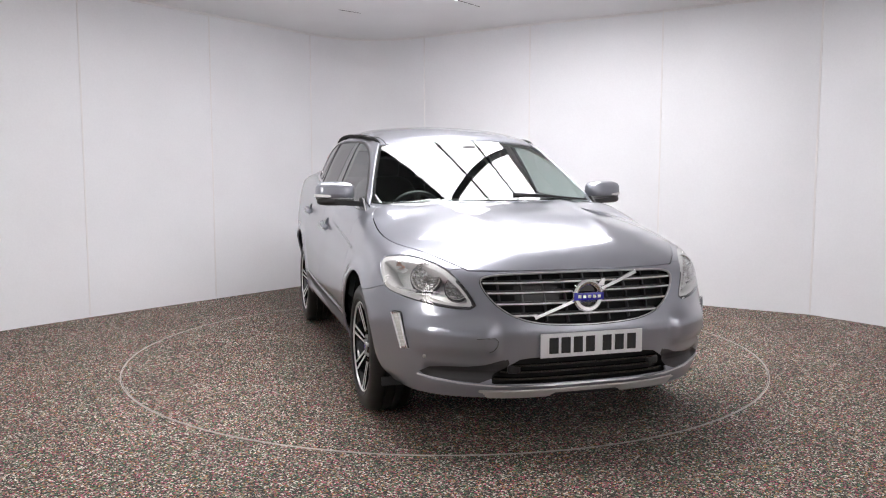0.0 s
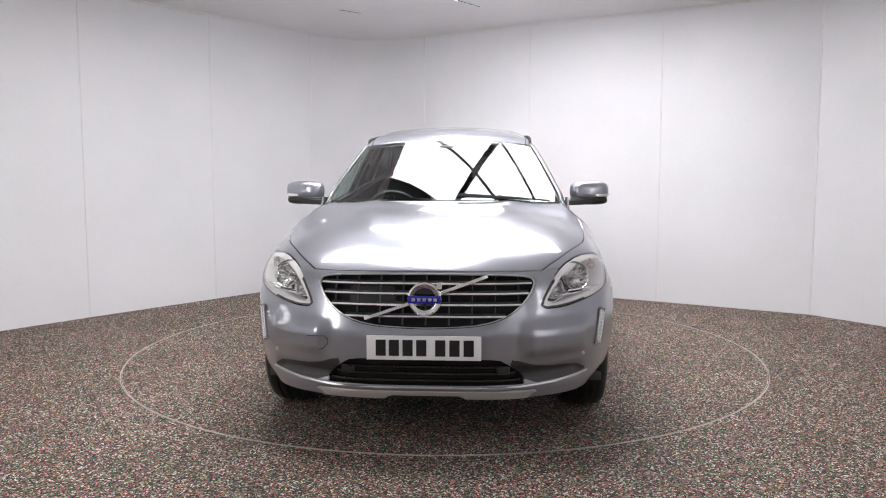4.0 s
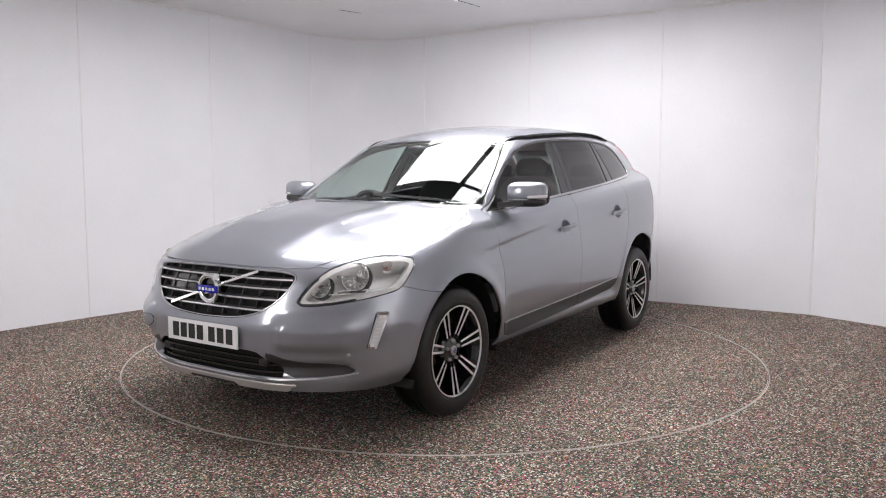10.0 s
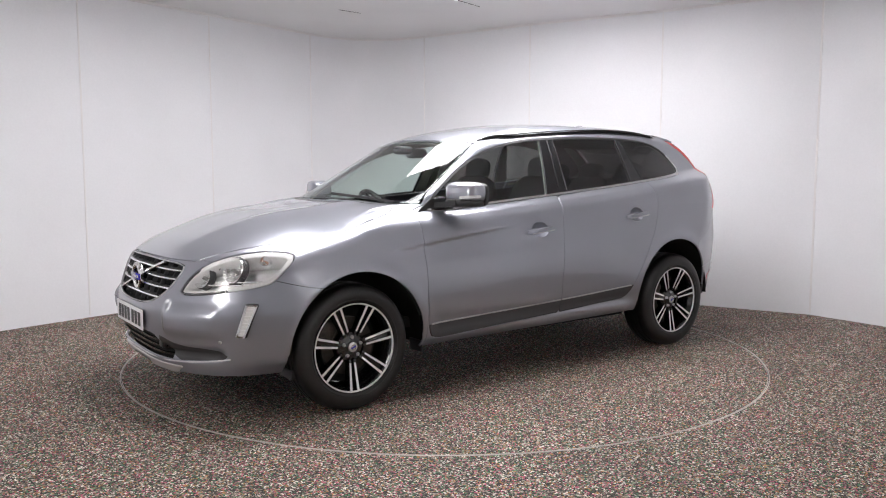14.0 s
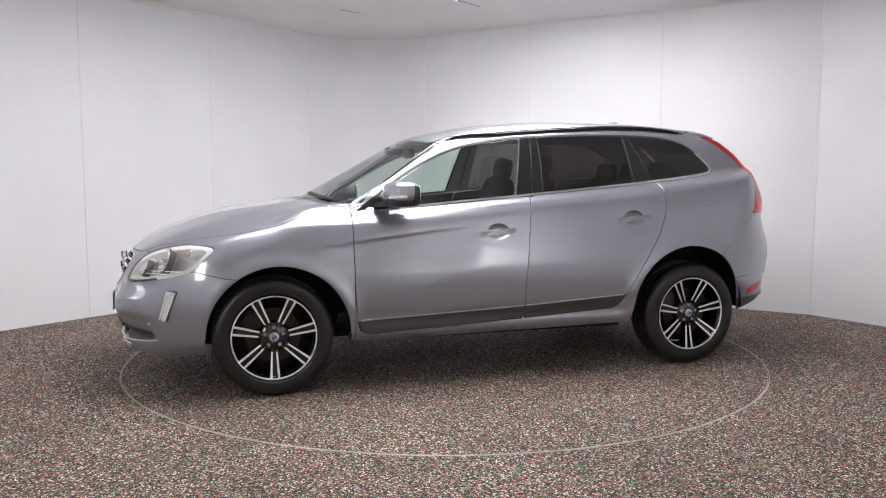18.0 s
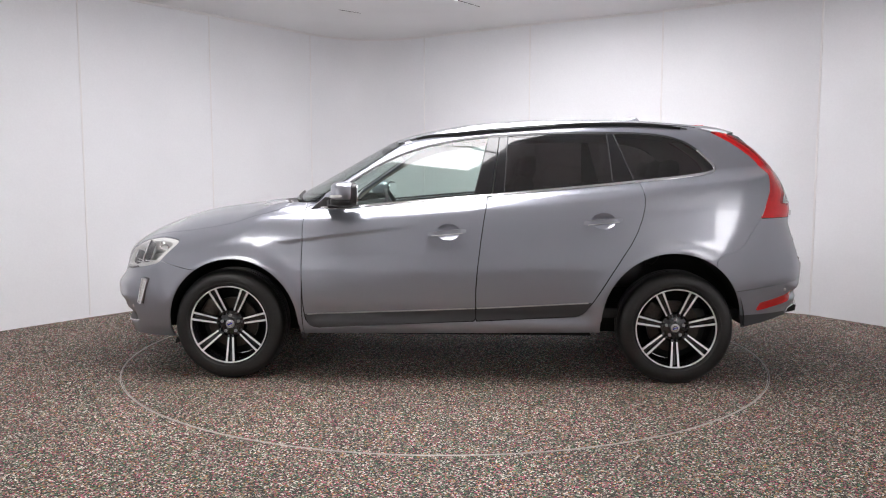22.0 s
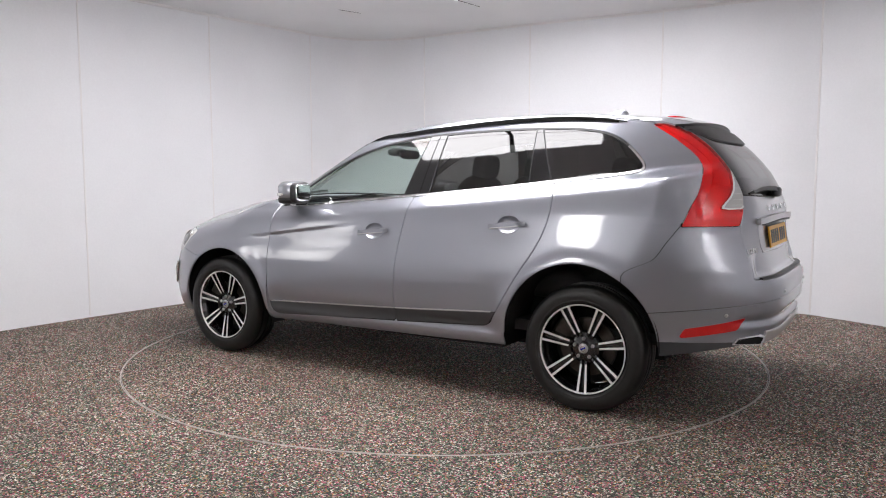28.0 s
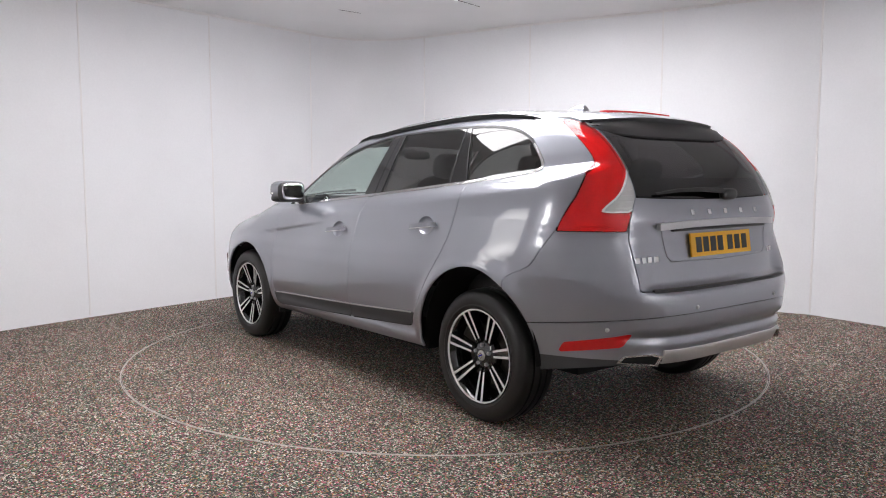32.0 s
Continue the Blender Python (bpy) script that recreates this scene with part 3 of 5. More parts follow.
# -- windows
SCREEN = [(-0.2, 1.135), (0.3, 1.132), (0.66, 1.115), (0.90, 1.108), (0.90, 1.455), (0.68, 1.478), (0.45, 1.503), (0.2, 1.520), (-0.2, 1.524)]
screen_field = lambda x, y, z: np.maximum(np.maximum(np.maximum(inside(y, z, SCREEN, 1), y - half_width(x, z) + 0.024), x + 0.25 * y * y - 1.135), 0.15 - x)
screen = take(screen_field, 0.006)
DLO = [(0.865, 1.054), (0.3, 1.107), (-0.24, 1.150), (-1.149, 1.234), (-1.60, 1.283), (-1.665, 1.318), (-1.60, 1.40), (-1.48, 1.500), (-1.298, 1.548), (-1.006, 1.560), (-0.624, 1.556), (-0.24, 1.538),
       (-0.058, 1.518), (0.198, 1.468), (0.415, 1.384), (0.629, 1.258), (0.785, 1.140)]
dlo_field = lambda x, y, z: np.maximum(inside(x, z, DLO, 2), 0.4 - y)
dlo = take(dlo_field, 0.003)
seal, panes = cut(dlo, lambda x, y, z: -(dlo_field(x, y, z) + 0.013))
chrome_low, seal = cut(seal, lambda x, y, z: np.minimum(line(x, z, (0.95, 1.072), (-1.62, 1.308)), np.maximum(np.hypot(x + 1.60, z - 1.345) - 0.11, x + 1.52)))
front_pane, pillar = cut(panes, lambda x, y, z: -line(x, z, (-0.150, 1.160), (-0.240, 1.527)))
pillar, rear_pane = cut(pillar, lambda x, y, z: -line(x, z, (-0.337, 1.160), (-0.362, 1.538)))
gap_line = lambda x, y, z: line(x, z, (-0.261, 1.160), (-0.308, 1.530))
pillar_rear = cut(pillar, lambda x, y, z: 0.003 + gap_line(x, y, z))[0]
pillar = cut(pillar, lambda x, y, z: 0.003 - gap_line(x, y, z))[0]
rear_pane, pillar_c = cut(rear_pane, lambda x, y, z: -line(x, z, (-1.005, 1.23), (-0.982, 1.548)))
pillar_c, quarter_pane = cut(pillar_c, lambda x, y, z: -line(x, z, (-1.140, 1.241), (-1.020, 1.552)))

# -- rear lamps, rear window
TAIL_FRONT = curve([(1.0, -1.878), (1.02, -1.887), (1.126, -1.928), (1.196, -1.955), (1.267, -1.962), (1.353, -1.922), (1.468, -1.79), (1.55, -1.655), (1.62, -1.54)])
TAIL_INNER = curve([(0.95, 0.64), (1.04, 0.638), (1.12, 0.612), (1.19, 0.580), (1.317, 0.564), (1.44, 0.552), (1.6, 0.530)])
tail_field = lambda x, y, z: np.maximum(np.maximum(x - TAIL_FRONT(z), TAIL_INNER(z) - y), np.maximum(1.022 - z, z - 1.56))
tail = take(tail_field, 0.005)
CLEAR = [(0.548, 1.335), (0.552, 1.19), (0.600, 1.108), (0.738, 1.106), (0.728, 1.130), (0.655, 1.190), (0.600, 1.255)]
clear_field = lambda x, y, z: inside(y, z, CLEAR, 1)
clear, tail = cut(tail, clear_field)
rear_window = take(lambda x, y, z: np.maximum(np.maximum(y - TAIL_INNER(z) + 0.008, 1.165 + 0.012 * (y / 0.55) ** 2 - z), np.maximum(z - 1.545, x + 1.6)), 0.006)

# -- front lamps and openings
HEADLIGHT = [(-1.190, 0.668), (-1.15, 0.730), (-1.09, 0.792), (-0.99, 0.852), (-0.80, 0.890), (-0.66, 0.886), (-0.598, 0.872), (-0.602, 0.838), (-0.672, 0.742), (-0.72, 0.722), (-0.85, 0.698), (-1.06, 0.668)]
light_field = lambda x, y, z: np.maximum(inside((y - x) * 0.7071, z, HEADLIGHT, 1), 1.5 - x)
headlight = take(light_field, 0.005)
GRILLE = [(-0.3, 0.832), (0.3, 0.829), (0.46, 0.822), (0.515, 0.800), (0.485, 0.730), (0.42, 0.660), (0.32, 0.612), (0.16, 0.589), (-0.3, 0.584)]
grille_field = lambda x, y, z: np.maximum(inside(y, z, GRILLE, 2), 1.8 - x)
grille_cap = take(grille_field, 0.004)
LOW_GRILLE = [(-0.3, 0.450), (0.28, 0.448), (0.37, 0.436), (0.475, 0.330), (0.44, 0.313), (-0.3, 0.311)]
low_cap = take(lambda x, y, z: np.maximum(inside(y, z, LOW_GRILLE, 1), 1.8 - x), 0.002)
DRL = [(-0.809, 0.635), (-0.740, 0.633), (-0.805, 0.456), (-0.860, 0.460)]
drl_field = lambda x, y, z: np.maximum(inside((y - x) * 0.7071, z, DRL, 0), 1.75 - x)
drl_hole = take(drl_field, 0.0)
skid = take(lambda x, y, z: np.maximum(np.maximum(z - 0.287, y - 0.50 - (z - 0.27) * 1.5), 1.9 - x), 0.004)

# -- panels
HOOD_PLAN = [(1.16, -0.3), (1.132, 0.3), (1.015, 0.70), (1.06, 0.775), (1.20, 0.806), (1.35, 0.812), (1.55, 0.803), (1.70, 0.770), (1.87, 0.692), (2.0, 0.625), (2.09, 0.560), (2.16, 0.50), (2.45, 0.46), (2.45, -0.3)]
hood = take(lambda x, y, z: np.maximum(inside(x, y, HOOD_PLAN, 1), 0.836 - z), 0.006)
FRONT_SEAM = curve([(1.55, 0.69), (1.65, 0.703), (1.835, 0.748), (2.0, 0.80), (2.1, 0.845), (2.4, 0.845)])
front_bumper = take(lambda x, y, z: np.maximum(z - FRONT_SEAM(x), 1.5 - x), 0.004)
# outline of the pocket whose shade is put in by a darker material
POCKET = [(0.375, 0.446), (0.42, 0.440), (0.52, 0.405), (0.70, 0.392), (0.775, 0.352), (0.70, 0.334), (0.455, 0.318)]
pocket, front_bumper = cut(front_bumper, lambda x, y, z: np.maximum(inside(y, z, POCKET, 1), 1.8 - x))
front_wing = take(lambda x, y, z: np.maximum(0.917 - x, z - 1.13), 0.006)
FRONT_DOOR = [(0.916, 1.12), (0.919, 0.95), (0.919, 0.70), (0.910, 0.476), (0.892, 0.360), (0.840, 0.330), (0.75, 0.336), (-0.05, 0.380), (-0.15, 0.3835), (-0.163, 0.384), (-0.163, 0.40), (-0.163, 0.45), (-0.163, 0.628), (-0.204, 0.971), (-0.244, 1.20), (0.3, 1.16)]
front_door = take(lambda x, y, z: np.maximum(inside(x, z, FRONT_DOOR, 1), 0.5 - y), 0.006)
REAR_DOOR = [(-0.163, 0.40), (-0.163, 0.384), (-0.18, 0.385), (-0.70, 0.412), (-0.815, 0.418), (-0.858, 0.482), (-0.90, 0.545), (-1.012, 0.729), (-1.128, 0.901), (-1.185, 1.06), (-1.190, 1.178), (-1.15, 1.28), (-0.244, 1.20), (-0.204, 0.971), (-0.163, 0.628)]
rear_door = take(lambda x, y, z: np.maximum(inside(x, z, REAR_DOOR, 1), 0.5 - y), 0.006)
CLAD = curve([(-0.95, 0.512), (-0.851, 0.507), (-0.162, 0.467), (0.88, 0.421), (0.95, 0.418)])
clad_field = lambda x, y, z: z - CLAD(x)
front_clad, front_door = cut(front_door, clad_field)
rear_clad, rear_door = cut(rear_door, clad_field)
CUPS = ((0.008, 0.935), (-0.937, 1.005))
cup_field = lambda hx, hz: (lambda x, y, z: np.hypot((x - hx) / 0.072, (z - hz) / 0.050) - 1)
front_door = cut(front_door, cup_field(*CUPS[0]))[1]
rear_door = cut(rear_door, cup_field(*CUPS[1]))[1]
tailgate = take(lambda x, y, z: np.maximum(np.maximum(y - 0.632, 0.752 - z), np.maximum(z - 1.30, x + 1.9)), 0.006)
REAR_SEAM = curve([(0.3, -1.60), (0.76, -1.61), (0.783, -1.622), (0.853, -1.763), (0.937, -1.822), (1.03, -1.888)])
rear_bumper = take(lambda x, y, z: np.maximum(x - REAR_SEAM(z), z - 1.04), 0.005)
REFLECTOR = [(-0.745, 0.450), (-0.770, 0.500), (-1.085, 0.556), (-1.035, 0.492)]
reflector, rear_bumper = cut(rear_bumper, lambda x, y, z: np.maximum(inside((x + y) * 0.7071, z, REFLECTOR, 0), x + 1.8))
rear_low, rear_bumper = cut(rear_bumper, lambda x, y, z: z - 0.568 - 0.072 * (1 - np.clip(y / 0.92, 0, 1) ** 4) + 0.002)
rear_bumper = cut(rear_bumper, lambda x, y, z: z - 0.572 - 0.072 * (1 - np.clip(y / 0.92, 0, 1) ** 4))[1]
sill = take(lambda x, y, z: np.maximum(np.maximum(z - 0.52, np.abs(x) - 1.0), 0.5 - y), 0.0)
roof = take(lambda x, y, z: np.maximum(np.maximum(y - 0.555, 1.44 - z), -1.60 - x), 0.006)
body_side = rest

# -- link the pieces
sheet("hood", both(hood), M_PAINT, car, "long grey bonnet with soft raised ridges")
bumper = sheet("front_bumper", both(front_bumper), M_PAINT, car)
skid_gap, skid = cut(skid, lambda x, y, z: np.maximum(z - 0.268, y - 0.165 - (0.268 - z) * 1.2))
sheet("skid_plate", both(skid), M_SILVER, car, "pale silver front skid plate", lift=0.006)
sheet("skid_recess", both(skid_gap), M_BLACK, car, "black recess under the skid plate")
sheet("roof", both(roof), M_PAINT, car)
gate = sheet("tailgate", both(tailgate), M_PAINT, car)
rear = sheet("rear_bumper", both(rear_bumper), M_PAINT, car)
# body-colour band that turns under; its shade is put in as dark grey
valance, rear_low = cut(rear_low, lambda x, y, z: z - 0.428)
sheet("lower_bumper", both(rear_low), M_PAINT, rear)
sheet("valance", both(valance), M_GREYTRIM, rear, "lower valance, shade of its undercut put in as dark grey")
sheet("windscreen", both(screen), M_GLASS, car, "clear windscreen with a dark border", depth=0.0)
band = cut(screen, lambda x, y, z: -(screen_field(x, y, z) + 0.014))[0]
sheet("screen_border", both(band), M_GLOSSBLACK, car, "black screen border", depth=0.0, lift=-0.004)
sheet("rear_window", both(rear_window), M_REARGLASS, gate, "dark tinted rear window", depth=0.0)
for sign in (1, -1):
    s = (lambda m: m) if sign > 0 else mirrored
    sheet("intake_pocket", s(pocket), M_POCKETSHADE, bumper, "pocket beside the intake, its shade put in as dark grey", depth=0.0)
    sheet("body_side", s(body_side), M_PAINT, car)
    sheet("front_wing", s(front_wing), M_PAINT, car)
    door = sheet("front_door", s(front_door), M_PAINT, car)
    door2 = sheet("rear_door", s(rear_door), M_PAINT, car)
    sheet("door_trim", s(front_clad), M_GREYTRIM, door, "dark grey trim strip", lift=0.004)
    sheet("door_trim", s(rear_clad), M_GREYTRIM, door2, "dark grey trim strip", lift=0.004)
    sheet("sill", s(sill), M_PAINT, car)
    sheet("window_pane", s(front_pane), M_SIDEGLASS, door, "clear greenish glass", depth=0.0, lift=-0.003)
    sheet("window_pane", s(rear_pane), M_DARKGLASS, door2, "dark privacy glass", depth=0.0, lift=-0.003)
    sheet("quarter_window", s(quarter_pane), M_DARKGLASS, car, "dark privacy glass", depth=0.0, lift=-0.003)
    sheet("centre_pillar", s(pillar), M_GLOSSBLACK, car, "gloss black pillar trim", depth=0.01)
    sheet("centre_pillar", s(pillar_rear), M_GLOSSBLACK, car, "gloss black pillar trim", depth=0.01)
    sheet("rear_pillar", s(pillar_c), M_GLOSSBLACK, car, "gloss black pillar trim", depth=0.01, lift=-0.001)
    for post in (pillar, pillar_rear, pillar_c):
        sheet("pillar_lining", s(post), M_BEIGE, car, "pale pillar lining", depth=0.0, lift=-0.024)
    sheet("window_seal", s(seal), M_BLACK, car, "black rubber seal", depth=0.006)
    sheet("chrome_strip", s(chrome_low), M_CHROME, car, "chrome window strip", depth=0.008, lift=0.004)
    lamp = sheet("rear_lamp", s(tail), M_REDLENS, car, "tall red rear lamp", lift=0.002, depth=0.03)
    low_tail, high_tail = cut(tail, lambda x, y, z: z - 1.095)
    sheet("lamp_reflector", s(high_tail), M_LAMPWHITE, lamp, "pale reflector behind the lens", lift=-0.014, depth=0.0)
    sheet("stop_lamp", s(low_tail), M_LAMPWHITE, lamp, "stop lamp reflector", lift=-0.004, depth=0.01)
    guide = cut(tail, lambda x, y, z: np.maximum(np.abs(x - TAIL_FRONT(z) + 0.055) - 0.012, 1.12 - z))[0]
    sheet("light_guide", s(guide), M_LAMPWHITE, lamp, "pale light guide", lift=-0.006, depth=0.006)
    sheet("reversing_lens", s(clear), M_WHITELENS, lamp, "clear ribbed lens", lift=0.004, depth=0.02)
    sheet("lens_frame", s(cut(clear, lambda x, y, z: -(clear_field(x, y, z) + 0.007))[0]), M_DRL, lamp, "white lens frame", lift=0.006, depth=0.004)
    sheet("reflector", s(reflector), M_DEEPRED, rear, "red reflector", lift=0.003, depth=0.02)
    head = sheet("headlight", s(headlight), M_LENS, car, "clear headlight with chrome bowls", depth=0.0)
    sheet("headlight_housing", s(headlight), M_HOUSING, head, "pale chrome housing", depth=0.0, lift=-0.105)
    edge = cut(headlight, lambda x, y, z: -(light_field(x, y, z) + 0.022))[0]
    dark_edge, edge = cut(edge, lambda x, y, z: np.maximum(np.maximum((y - x) * 0.7071 + 0.90, z - 0.80), -0.011 - light_field(x, y, z)))
    sheet("headlight_rim", s(edge), M_DRL, head, "white lamp edge", depth=0.10, lift=-0.005)
    sheet("headlight_bezel", s(dark_edge), M_GREYTRIM, head, "dark lamp bezel", depth=0.10, lift=-0.005)
    sheet("lamp_socket", s(drl_hole), M_GREYTRIM, bumper, "dark lamp socket", depth=0.0, lift=-0.012)

# added dark sheet that darkens the shut lines; pale lining of roof and pillars
keep = cut(WHOLE, lambda x, y, z: np.maximum(z - BELT(x) + 0.05, LOWER(x) + 0.015 - z))[0]
keep = cut(keep, lambda x, y, z: arch_field(x, y, z) - 0.02)[1]
keep = cut(keep, lambda x, y, z: light_field(x, y, z) - 0.01)[1]
sheet("inner_shell", both(keep), M_LINING, car, "dark sheet added behind the shut lines", depth=0.0, lift=-0.035)
top_in = cut(body_side, lambda x, y, z: BELT(x) - 0.02 - z)[0]
sheet("pillar_lining", both(top_in), M_BEIGE, car, "pale pillar lining", depth=0.0, lift=-0.03)
sheet("headlining", both(roof), M_BEIGE, car, "pale headlining", depth=0.0, lift=-0.03)

# ---------------- places on the body ----------------
def solve(f, lo, hi):
    """Where f turns positive between lo (inside) and hi (outside)."""
    for _ in range(15):
        m = (lo + hi) / 2
        if f(m) > 0:
            hi = m
        else:
            lo = m
    return lo


one = lambda x, y, z: float(body(np.array([x]), np.array([y]), np.array([z]))[0])
side_y = lambda x, z: solve(lambda v: one(x, v, z), 0.3, 1.2)
top_z = lambda x, y: solve(lambda v: one(x, y, v), 0.7, 1.9)
front_x = lambda y, z: solve(lambda v: one(v, y, z), 1.5, 2.6)
rear_x = lambda y, z: -solve(lambda v: one(-v, y, z), 1.4, 2.6)


# ---------------- grille ----------------
grille = sheet("grille", both(grille_cap), M_LINING, car, "black grille with thin chrome bars and a diagonal strip", depth=0.0, lift=-0.045)
frame_ring = cut(grille_cap, lambda x, y, z: -(grille_field(x, y, z) + 0.0055))[0]
sheet("grille_frame", both(frame_ring), M_SATIN, grille, "thin satin metal frame", depth=0.012, lift=0.003)
GRILLE_WIDTH = curve([(0.60, 0.20), (0.638, 0.375), (0.689, 0.445), (0.738, 0.480), (0.781, 0.495), (0.82, 0.44)])
for z in (0.783, 0.739, 0.690, 0.639):
    w = float(GRILLE_WIDTH(z)) - 0.008
    path = [(front_x(abs(y), z) - 0.014, y, z) for y in np.linspace(-w, w, 25)]
    part("grille_bar", sweep(path, [(-0.005, -0.003), (0.010, -0.0035), (0.0105, -0.0024), (0.0055, 0.0040), (-0.005, 0.0045)]), M_BARCHROME, grille)
    inner_path = [(p[0] - 0.016, p[1], p[2] - 0.001) for p in path]
    part("grille_bar_back", sweep(inner_path, [(-0.012, -0.010), (0.010, -0.010), (0.010, 0.010), (-0.012, 0.010)]), M_BLACK, grille)
for i in range(-4, 5):
    y = i * 0.106 + 0.004
    zs = [z for z in np.linspace(0.60, 0.822, 30) if abs(y) < float(GRILLE_WIDTH(z)) - 0.012]
    path = [(front_x(abs(y), z) - 0.028, y, z) for z in (zs[0], (zs[0] + zs[-1]) / 2, zs[-1])]
    part("grille_slat", sweep(path, [(-0.003, -0.014), (0.003, -0.014), (0.003, 0.014), (-0.003, 0.014)], up=(1, 0, 0)), M_GREYTRIM, grille)
a, b = Vector((0, -0.275, 0.628)), Vector((0, 0.285, 0.816))
diag = []
for t in np.linspace(0, 1, 17):
    p = a.lerp(b, t)
    diag.append((front_x(abs(p.y), p.z) - 0.002, p.y, p.z))
part("diagonal_strip", sweep(diag, [(-0.008, -0.007), (0.008, -0.007), (0.009, -0.005), (0.003, 0.007), (-0.008, 0.007)]), M_BARCHROME, grille, "silver diagonal strip")
bx = front_x(0, 0.715) + 0.004
badge = part("badge", lathe([(0.052, -0.010), (0.052, 0.010), (0.058, 0.015), (0.070, 0.015), (0.077, 0.008), (0.077, -0.010)], 48, "x", (bx, 0.0, 0.718)), M_CHROME, grille, "round chrome badge with a blue bar")
part("badge_back", lathe([(0.0001, 0.0), (0.056, 0.0)], 40, "x", (bx - 0.006, 0, 0.718)), M_GLOSSBLACK, badge)
part("badge_bar", block((bx + 0.014, 0, 0.717), (0.010, 0.150, 0.036)), M_BLUE, badge, "blue enamel bar", bevel=0.003)
for i in range(5):
    part("badge_mark", block((bx + 0.0195, -0.05 + i * 0.025, 0.717), (0.002, 0.016, 0.014)), M_CHROME, badge, smooth=False)
part("badge_arrow", prism([(-0.006, 0), (0.030, 0.004), (0.034, 0.036), (0.022, 0.036), (0.0, 0.012)], 0.012, Matrix.Translation((bx + 0.002, 0.048, 0.762)) @ Euler((radians(90), 0, radians(90))).to_matrix().to_4x4()), M_CHROME, badge, bevel=0.002)
cover = cut(grille_cap, lambda x, y, z: np.maximum(np.abs(y - 0.245) - 0.108, np.abs(z - 0.738) - 0.040))[0]
sheet("sensor_cover", mirrored(cover), M_SENSOR, grille, "smoked grey sensor cover", depth=0.006, lift=-0.020)

low = sheet("lower_grille", both(low_cap), M_LINING, bumper, "black lower air intake", depth=0.0, lift=-0.05)
for z, w in ((0.405, 0.385), (0.372, 0.41), (0.338, 0.44)):
    path = [(front_x(abs(y), z) - 0.030, y, z) for y in np.linspace(-w, w, 17)]
    part("intake_slat", sweep(path, [(-0.012, -0.006), (0.010, -0.005), (0.010, 0.005), (-0.012, 0.006)]), M_GLOSSBLACK, low)
for y in (-0.36, 0.36):
    part("intake_sensor", blob((front_x(0.36, 0.39) - 0.03, y, 0.388), (0.014, 0.030, 0.020), 4), M_BLACK, low)
for sign in (1, -1):
    path = [(front_x(abs(y), z) + 0.003, sign * y, z) for y, z in ((0.0, 0.308), (0.2, 0.307), (0.44, 0.309), (0.60, 0.320), (0.70, 0.331), (0.765, 0.345))]
    part("intake_lip", sweep(path, [(-0.006, -0.003), (0.006, -0.003), (0.004, 0.003), (-0.004, 0.003)]), M_SATIN, bumper, "thin bright lip")
    for y, z in ((0.739, 0.436),):
        part("parking_sensor", blob((front_x(y, z) - 0.003, sign * y, z), (0.010, 0.010, 0.010), 2.2), M_SATIN, bumper)
ex, ez = front_x(0.495, 0.515), 0.515
hook = [(0, -0.545, ez + 0.026), (0, -0.50, ez + 0.030), (0, -0.462, ez + 0.028), (0, -0.447, ez + 0.012), (0, -0.450, ez - 0.010), (0, -0.470, ez - 0.030), (0, -0.490, ez - 0.036)]
hook = [(front_x(abs(p[1]), p[2]) + 0.0005, p[1], p[2]) for p in hook]
part("tow_cover", sweep(hook, circle_ring(0.0016, 6)), M_LINING, bumper, "tow eye cover outline")

# ---------------- number plates ----------------
def plate(name, x, z, tilt, facing, mat, label, parent):
    """A plate with its characters as plain bars."""
    turn = (0, tilt, 0 if facing > 0 else 180)
    m = pose(x, 0, z, *turn)
    bm = block((0, 0, 0), (0.006, 0.520, 0.111))
    bm.transform(m)
    p = part(name, bm, mat, parent, label, bevel=0.0015)
    for y in (-0.195, -0.135, -0.073, -0.011, 0.075, 0.139, 0.203):
        b2 = block((0.0035, y, 0), (0.002, 0.046, 0.074))
        b2.transform(m)
        part("plain_bar", b2, M_INK, p, smooth=False)
    return p


plate("number_plate", front_x(0.1, 0.503) + 0.012, 0.503, 0, 1, M_PLATEW, "white plate with black bars", bumper)
gate_x = rear_x(0.2, 0.945)
# pressed edge round the rear plate
edge_line = [(0.452, 1.030), (0.425, 0.900), (0.400, 0.876), (0.0, 0.868), (-0.400, 0.876), (-0.425, 0.900), (-0.452, 1.030)]
fine_line = []
for (ya, za), (yb, zb) in zip(edge_line, edge_line[1:]):
    fine_line += [(ya + (yb - ya) * t, za + (zb - za) * t) for t in np.linspace(0, 1, 6)[:-1]]
part("pressed_edge", sweep([(rear_x(abs(y), z) + 0.001, y, z) for y, z in fine_line], circle_ring(0.0045, 6)), M_PAINT, gate, "pressed edge of the plate recess")
part("plate_lamp_bar", block((gate_x - 0.006, 0, 1.022), (0.02, 0.80, 0.012)), M_BLACK, gate, "black plate lamp bar", bevel=0.003)
plate("number_plate", gate_x - 0.012, 0.945, -8, -1, M_PLATEY, "yellow plate with black bars", gate)
path = [(rear_x(abs(y), 1.05) - 0.012, y, 1.05 - 0.010 * (y / 0.5) ** 2) for y in np.linspace(-0.49, 0.49, 21)]
part("chrome_strip", sweep(path, [(-0.012, -0.016), (0.012, -0.016), (0.016, 0.0), (0.010, 0.016), (-0.012, 0.016)]), M_SATIN, gate, "wide brushed silver strip")


